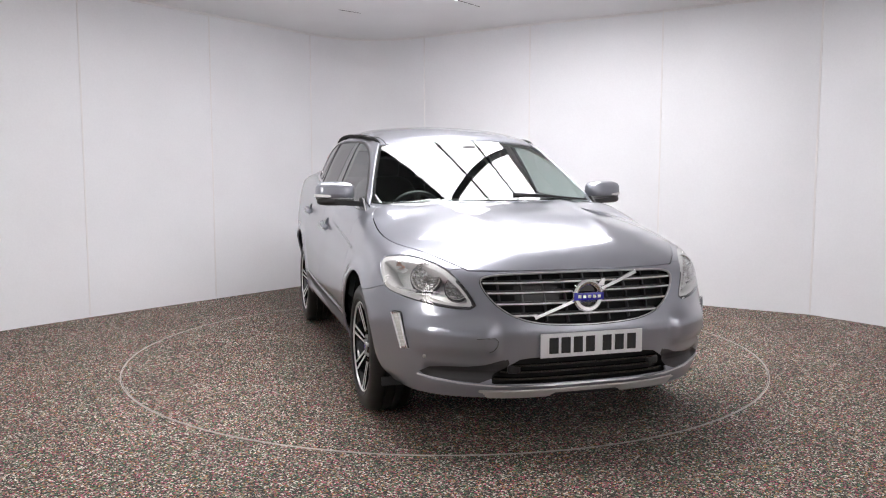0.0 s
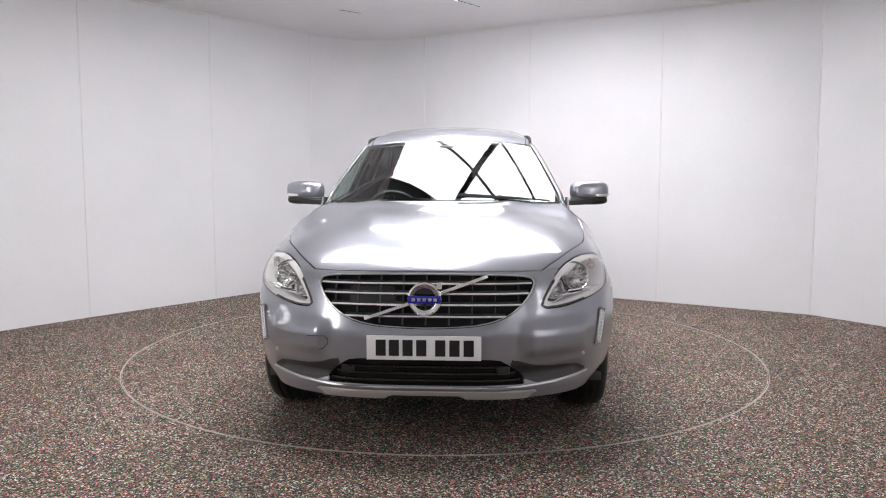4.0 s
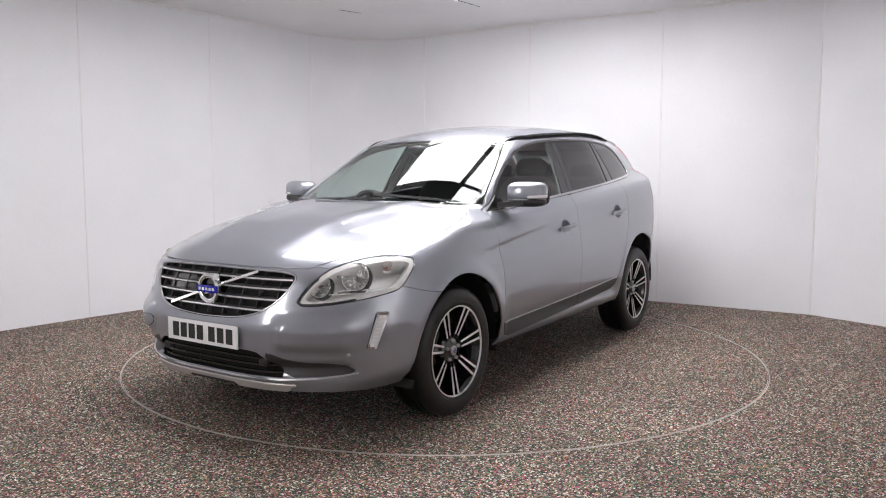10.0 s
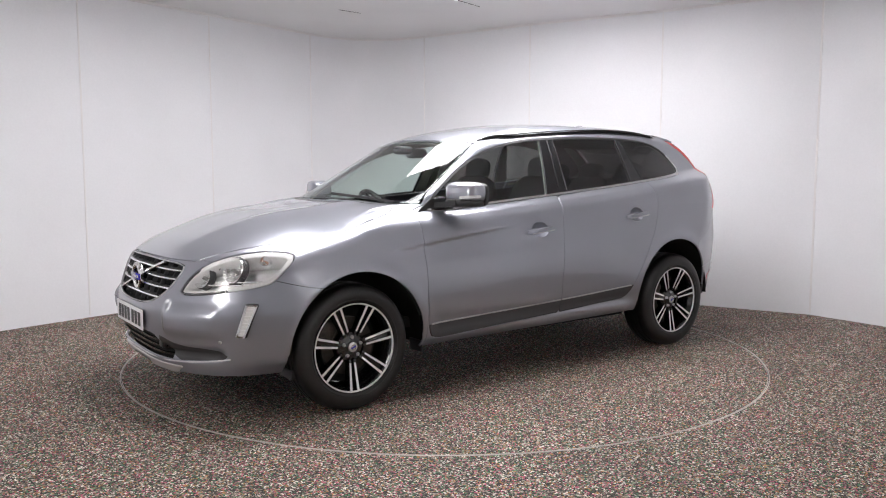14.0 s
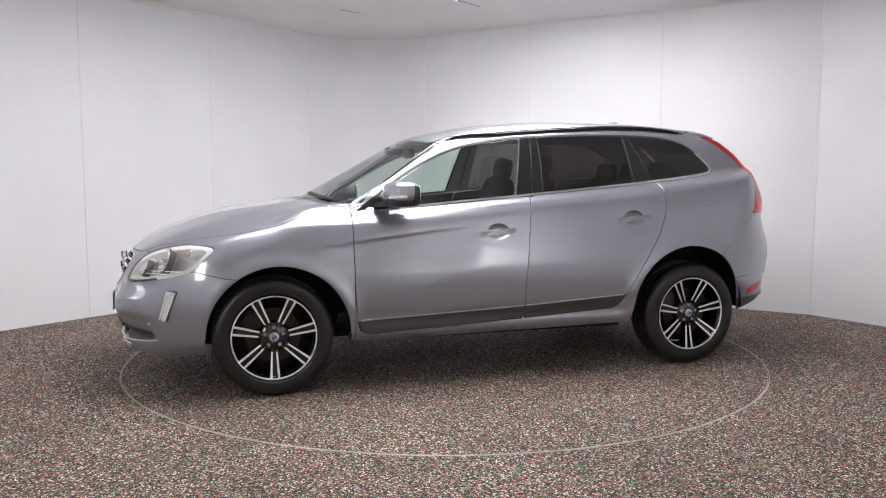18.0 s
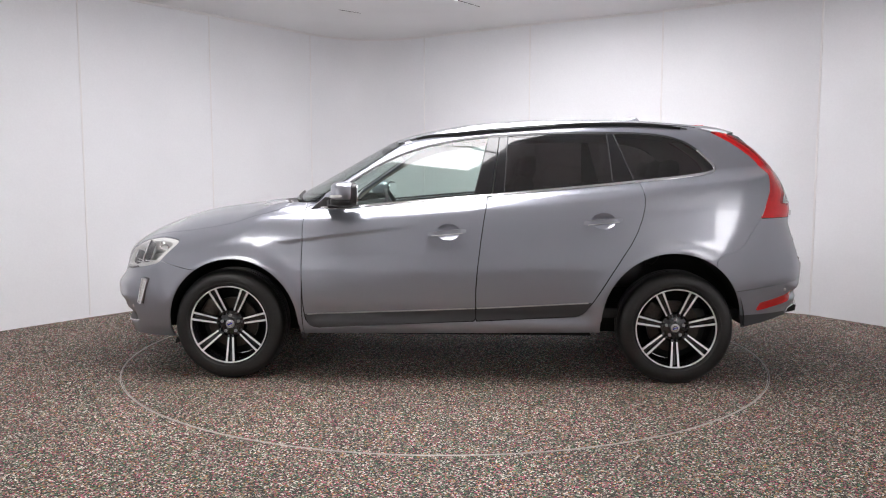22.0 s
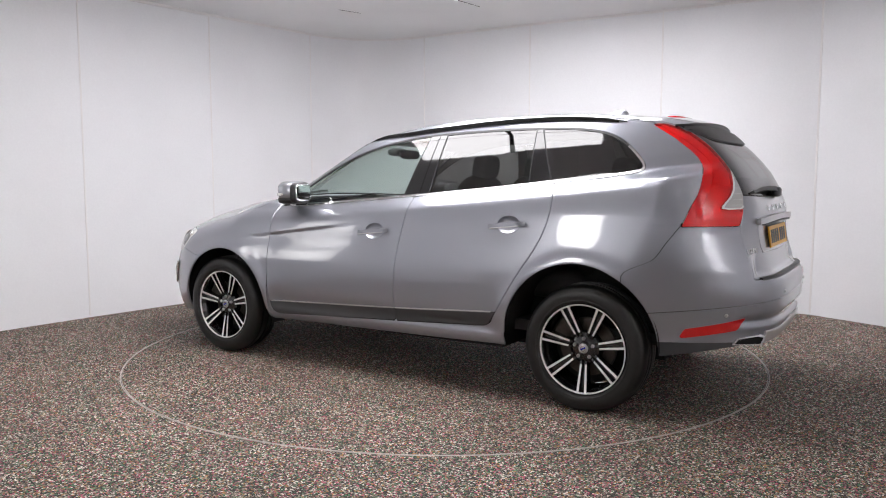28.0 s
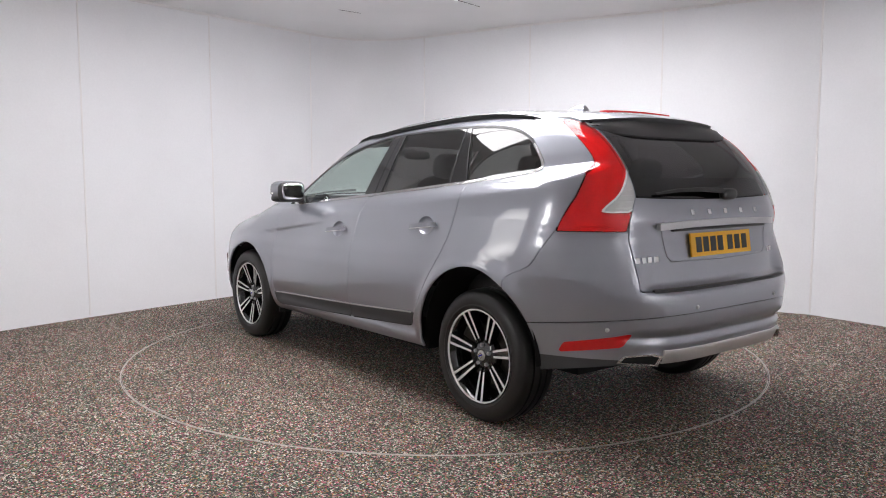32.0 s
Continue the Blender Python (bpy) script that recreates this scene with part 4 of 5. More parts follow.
def letter(y, z, w, h):
    """A raised bar that stands for one badge character, lying on the tailgate."""
    sg = 1 if y > 0 else -1
    slope = (rear_x(abs(y) + 0.01, z) - rear_x(abs(y) - 0.01 if abs(y) > 0.01 else 0.0, z)) / (0.02 if abs(y) > 0.01 else 0.01 + abs(y))
    up = (rear_x(abs(y), z + 0.01) - rear_x(abs(y), z - 0.01)) / 0.02
    part("badge_letter", block((rear_x(abs(y), z) - 0.001, y, z), (0.006, w, h), (0, math.degrees(math.atan(up)), -sg * math.degrees(math.atan(slope)))), M_CHROME, gate, bevel=0.0015)


for i in range(5):
    letter(0.222 - i * 0.140, 1.102, 0.026, 0.026)
for i in range(4):
    letter(0.615 - i * 0.040, 0.890, 0.026, 0.028)
for i in range(2):
    letter(-0.475 - i * 0.035, 0.888, 0.024, 0.026)
path = [(rear_x(abs(y), 0.742) + 0.035, y, 0.752) for y in np.linspace(-0.56, 0.56, 17)]
part("loading_sill", sweep(path, [(-0.03, -0.008), (0.03, -0.008), (0.03, 0.006), (-0.03, 0.006)]), M_BLACK, rear, "black loading edge")

# rear bumper: silver skid plate, exhaust tips, sensors
path = [(rear_x(abs(y), 0.455) - 0.004, y, 0.452) for y in np.linspace(-0.50, 0.50, 21)]
part("skid_plate", sweep(path, [(0.040, -0.046), (0.014, -0.046), (-0.010, 0.010), (-0.007, 0.020), (0.030, 0.020)]), M_SILVER, rear, "pale silver rear skid plate")
for sign in (1, -1):
    ym = 0.60 * sign
    xm = rear_x(0.60, 0.44)
    outline = [(-0.105, -0.012), (0.085, -0.026), (0.108, 0.020), (0.070, 0.032), (-0.075, 0.020)]
    along, out = Vector((0.62, 0.785 * sign, 0)), Vector((-0.785, 0.62 * sign, 0))
    pl = Matrix(((along.x, 0, out.x, xm + out.x * 0.006), (along.y, 0, out.y, ym + out.y * 0.006), (0, 1, 0, 0.428), (0, 0, 0, 1)))
    tip = part("exhaust_tip", prism([(-a, b) for a, b in outline], -0.10, pl), M_CHROME, rear, "chrome exhaust tip", bevel=0.004)
    # flat dark plate for the shade inside the hollow tip
    part("exhaust_bore", prism([(-a * 0.84, b * 0.70) for a, b in outline], 0.002, pl), M_LINING, tip, "flat dark plate for the shaded bore")
    for y, z in ((0.723, 0.572), (0.338, 0.668)):
        part("parking_sensor", blob((rear_x(y, z) + 0.002, sign * y, z), (0.010, 0.010, 0.010), 2.2), M_SATIN, rear)

# ---------------- spoiler, rear wiper, aerial, roof rails ----------------
rows_top, rows_low = [], []
for y in np.linspace(-0.552, 0.552, 31):
    k = abs(y) / 0.552
    x0, z0 = -1.585, top_z(-1.585, min(abs(y), 0.555)) + 0.004
    x1, z1 = -1.865 + 0.055 * k**2 + 0.10 * max(k - 0.85, 0) / 0.15 * 0.5, 1.578 - 0.026 * k**2
    rows_top.append([(x0 + (x1 - x0) * t, y, z0 + (z1 - z0) * t + 0.010 * math.sin(math.pi * t)) for t in (0, 0.25, 0.5, 0.75, 0.95, 1.0)])
    zb = 1.465 + 0.045 * k**6
    yk = min(abs(y), 0.54)
    rows_low.append([(x1, y, z1), (x1 + 0.004, y, z1 - 0.014)] + [(rear_x(yk, zq) - out * (1 - k**6), y, zq) for zq, out in ((z1 - 0.03, 0.045), (zb + 0.025, 0.024), (zb + 0.006, 0.016), (zb, 0.004), (zb + 0.002, -0.01))])


def grid_part(name, rows, mat, parent, label=""):
    n, k = len(rows), len(rows[0])
    verts = [p for r in rows for p in r]
    faces = [(i * k + j, i * k + j + 1, (i + 1) * k + j + 1, (i + 1) * k + j) for i in range(n - 1) for j in range(k - 1)]
    bm = bmesh.new()
    vs = [bm.verts.new(v) for v in verts]
    for f in faces:
        bm.faces.new([vs[i] for i in f])
    return part(name, bm, mat, parent, label)


spoiler = grid_part("spoiler", rows_top, M_PAINT, gate, "roof spoiler in body colour")
grid_part("spoiler_underside", rows_low, M_BLACK, spoiler, "black underside")
for k in (0, -1):
    bm = bmesh.new()
    pts = rows_top[k] + rows_low[k][1:]
    bm.faces.new([bm.verts.new(p) for p in pts])
    part("spoiler_end", bm, M_PAINT, spoiler)
part("high_brake_lamp", sweep([(-1.66, y, rows_top[15][1][2] - 0.002 - 0.08 * y * y) for y in np.linspace(-0.27, 0.27, 13)], [(-0.03, -0.006), (0.03, -0.006), (0.022, 0.006), (-0.022, 0.006)]), M_RED, spoiler, "slim red high brake lamp")
wip = [(rear_x(abs(y), z) - d, y, z) for y, z, d in ((0.47, 1.192, 0.014), (0.30, 1.205, 0.018), (0.10, 1.208, 0.022), (-0.04, 1.200, 0.028))]
wiper = part("rear_wiper", sweep(wip, [(-0.014, -0.006), (0.014, -0.006), (0.006, 0.012), (-0.006, 0.012)], scales=[0.5, 0.9, 1.2, 1.5]), M_BLACK, gate, "black rear wiper")
part("wiper_pivot", blob((rear_x(0.10, 1.185) - 0.022, -0.10, 1.186), (0.026, 0.065, 0.030), 2.6), M_BLACK, wiper)
fin_rows = [(-1.15, 0.004), (-1.19, 0.014), (-1.23, 0.030), (-1.265, 0.040), (-1.29, 0.040), (-1.305, 0.026), (-1.31, 0.004)]
grid_part("aerial_fin", [[(x, w * math.cos(a), top_z(x, 0) - 0.004 + h * math.sin(a) ** 0.8) for a in np.linspace(0, math.pi, 11)] for (x, h), w in zip(fin_rows, (0.010, 0.022, 0.028, 0.030, 0.029, 0.026, 0.020))], M_PAINT, car, "small shark-fin roof aerial")
for sign in (1, -1):
    xs = np.linspace(0.27, -1.50, 40)
    y_of = lambda x: 0.583 - 0.012 * ((x + 0.6) / 0.9) ** 2 - 0.02 * max(x, 0)
    foot = [(x, sign * y_of(x), top_z(x, y_of(x))) for x in xs]
    rise = [0.002 + 0.019 * (1 - abs((x + 0.615) / 0.885) ** 6) for x in xs]
    rail = [(p[0], p[1], p[2] + h) for p, h in zip(foot, rise)]
    ob = part("roof_rail", sweep(rail, [(-0.010, -0.004), (0.010, -0.004), (0.010, 0.001), (0.005, 0.004), (-0.005, 0.004), (-0.010, 0.001)], scales=[min(1, 0.5 + 6 * min(i, 39 - i) / 39) for i in range(40)]), M_LINING, car, "slim black roof rail")
    base = [(p[0], p[1] + sign * 0.004, p[2] + h * 0.40) for p, h in zip(foot, rise)]
    part("rail_base", sweep(base[1:-1], [(-0.006, -0.008), (0.006, -0.008), (0.006, 0.007), (-0.006, 0.007)]), M_LINING, ob, "black rail base")
    path = [(x, sign * (y + 0.001), top_z(x, y) - 0.0005) for x, y in ((x, y_of(x) - 0.032) for x in np.linspace(0.35, -1.56, 24))]
    part("roof_seam", sweep(path, circle_ring(0.003, 6)), M_LINING, car, "dark roof seam")

# thin grey lines drawn for the reflections along the window pillars' edges
for sign in (1, -1):
    for (x0, z0), (x1, z1) in (((-0.150, 1.166), (-0.238, 1.522)), ((-0.337, 1.180), (-0.361, 1.532)), ((-1.005, 1.238), (-0.983, 1.544)), ((-1.136, 1.252), (-1.022, 1.546))):
        post = [(x0 + (x1 - x0) * t, z0 + (z1 - z0) * t) for t in np.linspace(0, 1, 9)]
        part("pillar_edge", sweep([(x, sign * (side_y(x, z) - 0.001), z) for x, z in post], circle_ring(0.003, 6)), M_GREYTRIM, car, "thin grey line drawn for the reflection on a pillar edge")

# ---------------- door mirrors and handles ----------------
for sign in (1, -1):
    side_name = "door_mirror"
    base = part(side_name, sweep([(0.735, sign * 0.785, 1.108), (0.712, sign * 0.86, 1.112), (0.69, sign * 0.935, 1.122)], [(-0.050, -0.018), (0.050, -0.018), (0.050, 0.014), (-0.050, 0.014)], scales=[0.9, 1, 0.9]), M_BLACK, car, "door mirror with body-colour cap", bevel=0.006)
    lower = part("mirror_base", blob((0.650, sign * 0.931, 1.122), (0.080, 0.118, 0.030), 3.2, turn=(0, 0, sign * 12)), M_BLACK, base, "black lower shell")
    cap = part("mirror_cap", blob((0.646, sign * 0.934, 1.180), (0.078, 0.122, 0.064), 3.4, turn=(0, 0, sign * 12)), M_PAINT, base, "body-colour cap")
    path = [(0.646 + 0.078 * math.cos(a), sign * (0.934 + 0.124 * math.sin(a)), 1.150 + 0.008 * math.sin(a)) for a in np.linspace(0.30, 1.75, 12)]
    part("indicator_strip", sweep(path, [(-0.006, -0.008), (0.006, -0.008), (0.007, 0.008), (-0.005, 0.008)], scales=[0.5] + [1] * 10 + [0.6]), M_DRL, base, "clear indicator strip")
    part("mirror_bezel", blob((0.588, sign * 0.936, 1.166), (0.026, 0.110, 0.070), 4, turn=(0, 0, sign * 12)), M_BLACK, base, "black mirror surround")
    part("mirror_glass", blob((0.568, sign * 0.932, 1.168), (0.009, 0.094, 0.055), 5, turn=(0, 0, sign * 12)), M_MIRROR, base, "mirror glass")
    part("mirror_foot", prism([(0.885, 1.068), (0.66, 1.086), (0.70, 1.14), (0.79, 1.145)], 0.012, pose(0, sign * (side_y(0.78, 1.10) + 0.004), 0) @ Euler((radians(90), 0, 0)).to_matrix().to_4x4() @ Matrix.Translation((0, 0, -0.006))), M_BLACK, base, "black mirror foot")
    for hx, hz, slope in ((0.013, 0.933, -0.095), (-0.932, 1.003, -0.10)):
        names = [o for o in car.children if o.name.startswith("front_door" if hx > -0.5 else "rear_door")]
        owner = names[0] if sign > 0 else names[1]
        ux, uz = CUPS[0 if hx > -0.5 else 1]
        bm = bmesh.new()
        rings = []
        for q in (1.03, 0.97, 0.85, 0.65, 0.40, 0.15):
            ring = []
            for k in range(28):
                a = 2 * math.pi * k / 28
                x, z = ux + 0.072 * q * math.cos(a), uz + 0.050 * q * math.sin(a)
                ring.append(bm.verts.new((x, sign * (side_y(x, z) - 0.003 - 0.022 * max(1 - q * q, 0) ** 0.6), z)))
            rings.append(ring)
        for r0, r1 in zip(rings, rings[1:]):
            for k in range(28):
                bm.faces.new((r0[k], r0[(k + 1) % 28], r1[(k + 1) % 28], r1[k]))
        bm.faces.new(rings[-1])
        part("handle_cup", bm, M_PAINT, owner, "rounded finger hollow")
        strip_x = np.linspace(0.885, -0.158, 16) if hx > -0.5 else np.linspace(-0.169, -0.848, 12)
        strip = [(x, sign * (side_y(x, float(CLAD(x))) + 0.003), float(CLAD(x))) for x in strip_x]
        part("trim_strip", sweep(strip, [(-0.004, -0.0035), (0.004, -0.0035), (0.004, 0.0035), (-0.004, 0.0035)]), M_SATIN, owner, "thin bright strip")
        pts = []
        for t in np.linspace(-1, 1, 13):
            x = hx + t * 0.112
            z = hz + slope * (x - hx)
            pts.append((x, sign * (side_y(x, z) + 0.008 + 0.024 * (1 - t**6)), z))
        h = part("door_handle", sweep(pts, [(-0.009, -0.014), (0.009, -0.016), (0.012, 0.0), (0.009, 0.015), (-0.009, 0.014)], scales=[0.75, 0.95] + [1] * 9 + [0.95, 0.75]), M_PAINT, owner, "body-colour pull handle")
        pts2 = [(p[0], p[1] + sign * 0.0125, p[2] - 0.011) for p in pts[1:-1]]
        part("handle_strip", sweep(pts2, circle_ring(0.003, 6)), M_SATIN, h, "bright strip")

# ---------------- front wipers and cowl ----------------
wz = lambda x, y: top_z(x, abs(y))
cowl = [(1.135 - 0.25 * y * y - 0.005, y, wz(1.16 - 0.25 * y * y, y) - 0.004) for y in np.linspace(-0.70, 0.70, 25)]
part("cowl", sweep(cowl, [(-0.03, -0.008), (0.03, -0.008), (0.03, 0.005), (-0.03, 0.005)]), M_BLACK, car, "black cowl under the windscreen")
for pts in ([(1.08, 0.10), (1.04, 0.40), (0.965, 0.66)],):
    path = [(x, y, wz(x, y) + 0.010) for x, y in pts]
    w = part("front_wiper", sweep(path, [(-0.009, -0.006), (0.009, -0.006), (0.003, 0.007), (-0.003, 0.007)], scales=[1.3, 1.0, 0.7]), M_BLACK, car, "black front wiper")

# ---------------- headlight insides ----------------
def fluted_bowl(r, deep, flutes, m):
    """A reflector bowl whose wall is pressed into flutes."""
    bm = bmesh.new()
    rings = []
    n = flutes * 2
    for k, (q, s) in enumerate(((0.10, -deep), (0.45, -deep * 0.82), (0.78, -deep * 0.40), (0.97, 0.010), (1.03, 0.014), (1.08, 0.006), (1.10, -deep * 0.8))):
        wave = 0.05 * r if 0 < k < 3 else 0.0
        rings.append([bm.verts.new(m @ Vector((s + (wave if i % 2 else -wave), r * q * math.cos(2 * math.pi * i / n), r * q * math.sin(2 * math.pi * i / n)))) for i in range(n)])
    for a, b in zip(rings, rings[1:]):
        for i in range(n):
            bm.faces.new((a[i], a[(i + 1) % n], b[(i + 1) % n], b[i]))
    bm.faces.new(rings[0])
    return bm


for sign in (1, -1):
    heads = [o for o in car.children if o.name.startswith("headlight") and o.type == "MESH"]
    owner = heads[0] if sign > 0 else heads[1]
    for y, z, r, push, flutes in ((0.706, 0.792, 0.066, 0.062, 14), (0.588, 0.752, 0.053, 0.052, 10), (0.790, 0.836, 0.026, 0.060, 8)):
        x = front_x(y, z) - push
        m = pose(x, sign * y, z, 0, -20, sign * (20 if y < 0.75 else 42))
        bowl = part("reflector_bowl", fluted_bowl(r, 0.045 if r > 0.04 else 0.028, flutes, m), M_BOWL, owner, "fluted chrome reflector bowl", smooth=False)
        bm = lathe([(0.0001, 0.004), (r * 0.16, 0.002), (r * 0.20, -0.006), (r * 0.20, -0.04)], 16, "x")
        bm.transform(m)
        part("bulb", bm, M_AMBER if r < 0.04 else M_WEB, bowl, "amber bulb" if r < 0.04 else "dark bulb cap")
        if r > 0.04:
            bm = lathe([(r * 1.07, 0.008), (r * 1.13, 0.002), (r * 1.16, -0.030)], 36, "x")
            bm.transform(m)
            part("bowl_surround", bm, M_GREYTRIM, bowl, "dark ring")
            bm = block((-0.008, 0, 0), (0.012, r * 1.7, 0.004))
            bm.transform(m)
            part("bulb_bridge", bm, M_WEB, bowl, smooth=False)
    for z0, y0, y1 in ((0.716, 0.60, 0.80), (0.733, 0.66, 0.825)):
        rib = [(front_x(y, z0 + 0.03 * (y - y0)) - 0.050, sign * y, z0 + 0.03 * (y - y0)) for y in np.linspace(y0, y1, 9)]
        part("lamp_step", sweep(rib, [(-0.010, -0.003), (0.010, -0.003), (0.010, 0.003), (-0.010, 0.003)]), M_BOWL, owner, "chrome step")
    # dark gap plate between the two bowls
    x = front_x(0.64, 0.815) - 0.045
    part("gap_plate", prism([(-0.035, 0.020), (0.030, 0.026), (0.012, -0.022)], 0.004, Matrix.Translation((x, sign * 0.628, 0.812)) @ Euler((radians(90), 0, radians(90 + sign * 24))).to_matrix().to_4x4()), M_GREYTRIM, owner, "dark gap plate", smooth=False)

# ---------------- daytime lamps ----------------
def slant(u, z, lift=0.0):
    """The point of the body seen along the front corner's diagonal."""
    q = solve(lambda v: one((-u + v) * 0.7071, (u + v) * 0.7071, z), 1.4, 2.4) + lift
    return ((-u + q) * 0.7071, (u + q) * 0.7071, z)


LAMP = [(-0.800, 0.627), (-0.750, 0.625), (-0.814, 0.465), (-0.850, 0.468)]
for sign in (1, -1):
    flip = lambda p: (p[0], p[1] * sign, p[2])
    a, b, c, d = [Vector(q) for q in LAMP]
    spots = [Vector(flip(slant(*q, 0.008))) for q in LAMP]
    outward = Vector((0.7071, 0.7071 * sign, 0))
    lamp_at = lambda t, k, h: spots[0].lerp(spots[1], k).lerp(spots[3].lerp(spots[2], k), t) + outward * h
    rows = []
    for t in np.linspace(0.03, 0.97, 12):
        l, r = a.lerp(d, t), b.lerp(c, t)
        rows.append([lamp_at(t, k, 0.004 * math.sin(k * math.pi)) for k in (0.05, 0.35, 0.65, 0.95)])
    lampo = grid_part("daytime_lamp", rows, M_DRL, bumper, "slim white daytime lamp")
    edge_pts = []
    for p, q in (((0, 0), (0, 1)), ((0, 1), (1, 1)), ((1, 1), (1, 0)), ((1, 0), (0, 0))):
        edge_pts += [lamp_at(p[0] + (q[0] - p[0]) * k, p[1] + (q[1] - p[1]) * k, 0.002) for k in np.linspace(0, 1, 7)[:-1]]
    part("lamp_frame", sweep(edge_pts + edge_pts[:1], [(-0.005, -0.004), (0.005, -0.004), (0.005, 0.004), (-0.005, 0.004)], up=(1, sign, 0)), M_CHROME, lampo, "chrome frame")
    for k in range(1, 9):
        t = k / 9
        l, r = a.lerp(d, t), b.lerp(c, t)
        part("lamp_rib", sweep([lamp_at(t, q, 0.005) for q in (0.15, 0.5, 0.85)], circle_ring(0.0014, 5)), M_HOUSING, lampo)

# ---------------- ribs of the reversing lenses ----------------
for sign in (1, -1):
    lenses = [o for o in car.children_recursive if o.name.startswith("reversing_lens")]
    for z in np.linspace(1.13, 1.215, 4):
        y0, y1 = 0.618 - (z - 1.12) * 0.30, 0.690 - (z - 1.12) * 0.60
        part("lens_rib", sweep([(rear_x(y, z) - 0.005, sign * y, z) for y in np.linspace(y0, y1, 5)], circle_ring(0.0016, 5)), M_SATIN, lenses[0 if sign > 0 else 1])

# ---------------- wheels ----------------
HUB_Z, TYRE_R = 0.347, 0.350


def build_wheel():
    """A wheel whose outer face looks along +y, axle at the origin."""
    w = part("wheel", lathe([(0.236, 0.102), (0.247, 0.110), (0.249, 0.104), (0.242, 0.096), (0.236, 0.085), (0.222, 0.060), (0.212, -0.05), (0.225, -0.10), (0.240, -0.108)], 72), M_RIMBLACK, car, "twin-spoke alloy wheel in black and silver")
    part("rim_edge", lathe([(0.237, 0.1045), (0.239, 0.1115), (0.2445, 0.1122), (0.247, 0.107)], 96), M_MACHINED, w, "bright machined rim edge")
    r = TYRE_R
    tyre = [(0.246, 0.100), (0.256, 0.113), (0.275, 0.1185), (0.300, 0.1190), (0.322, 0.1130), (0.336, 0.1010), (r - 0.006, 0.086), (r - 0.002, 0.062), (r - 0.001, 0.052), (r - 0.010, 0.050), (r - 0.010, 0.042), (r, 0.040), (r, 0.012),
            (r - 0.010, 0.010), (r - 0.010, -0.010), (r, -0.012), (r, -0.040), (r - 0.010, -0.042), (r - 0.010, -0.050), (r - 0.001, -0.052), (r - 0.006, -0.086), (0.336, -0.101), (0.300, -0.118), (0.246, -0.100)]
    part("tyre", lathe(tyre, 96), M_TYRE, w, "black road tyre")
    part("tyre_bead", lathe([(0.262, 0.1165), (0.264, 0.1185), (0.268, 0.1188), (0.270, 0.1175)], 72), M_TYRE, w)
    part("brake_disc", lathe([(0.07, 0.005), (0.07, 0.020), (0.160, 0.020), (0.160, -0.008), (0.07, -0.008)], 48), M_DISC, w, "rusty iron brake disc")
    part("brake_caliper", blob((0.135, 0.012, 0.085), (0.055, 0.036, 0.075), 4, turn=(0, -32, 0)), M_DISC, w, "iron brake caliper")
    part("rim_back", lathe([(0.0001, -0.045), (0.205, -0.045), (0.212, -0.04)], 48), M_LINING, w)
    part("hub", lathe([(0.0001, 0.082), (0.030, 0.082), (0.034, 0.078), (0.050, 0.074), (0.078, 0.066), (0.090, 0.050), (0.092, 0.02)], 48), M_RIMBLACK, w)
    cap = part("centre_cap", lathe([(0.0001, 0.090), (0.020, 0.0895), (0.026, 0.087), (0.028, 0.080)], 32), M_SATIN, w, "silver centre cap")
    part("cap_ring", lathe([(0.010, 0.0895), (0.010, 0.0915), (0.016, 0.0915), (0.016, 0.0895)], 24), M_CHROME, cap)
    part("cap_bar", block((0, 0.0905, 0), (0.030, 0.003, 0.007), (0, 25, 0)), M_BLUE, cap, "blue bar", smooth=False)
    for k in range(5):
        a = 2 * math.pi * k / 5 + 0.3
        part("wheel_bolt", lathe([(0.0001, 0.086), (0.008, 0.086), (0.010, 0.083), (0.010, 0.060)], 6, "y", (0.054 * math.cos(a), 0, 0.054 * math.sin(a))), M_SATIN, w, smooth=True)
    for k in range(7):
        a = -math.pi / 2 + 2 * math.pi * k / 7
        m = Matrix.Rotation(-a, 4, "Y")
        s = bmesh.new()
        for off in (-1, 1):
            lo = [(0.070, off * 0.0135), (0.236, off * 0.0222)]
            for (r0, c0), (r1, c1) in ((lo[0], lo[1]),):
                w0, w1 = 0.0058, 0.0078
                ring0 = [(r0, 0.074, c0 - w0), (r0, 0.074, c0 + w0), (r0, 0.035, c0 + w0 * 1.4), (r0, 0.035, c0 - w0 * 1.4)]
                ring1 = [(r1, 0.100, c1 - w1), (r1, 0.100, c1 + w1), (r1, 0.050, c1 + w1 * 1.4), (r1, 0.050, c1 - w1 * 1.4)]
                va, vb = [s.verts.new(m @ Vector(p)) for p in ring0], [s.verts.new(m @ Vector(p)) for p in ring1]
                for j in range(4):
                    s.faces.new((va[j], va[(j + 1) % 4], vb[(j + 1) % 4], vb[j]))
                s.faces.new(va)
                s.faces.new(vb)
        web = [s.verts.new(m @ Vector(p)) for p in ((0.07, 0.058, -0.014), (0.07, 0.058, 0.014), (0.236, 0.078, 0.024), (0.236, 0.078, -0.024))]
        s.faces.new(web)
        spoke = part("spoke", s, M_RIMBLACK, w, smooth=False)
        for off in (-1, 1):
            f = bmesh.new()
            r0, r1 = 0.088, 0.238
            c0, c1 = off * 0.0138, off * 0.0222
            top = [(r0, 0.0785, c0 - 0.0050), (r0, 0.0785, c0 + 0.0050), (r1, 0.1035, c1 + 0.0066), (r1, 0.1035, c1 - 0.0066)]
            vt = [f.verts.new(m @ Vector(p)) for p in top]
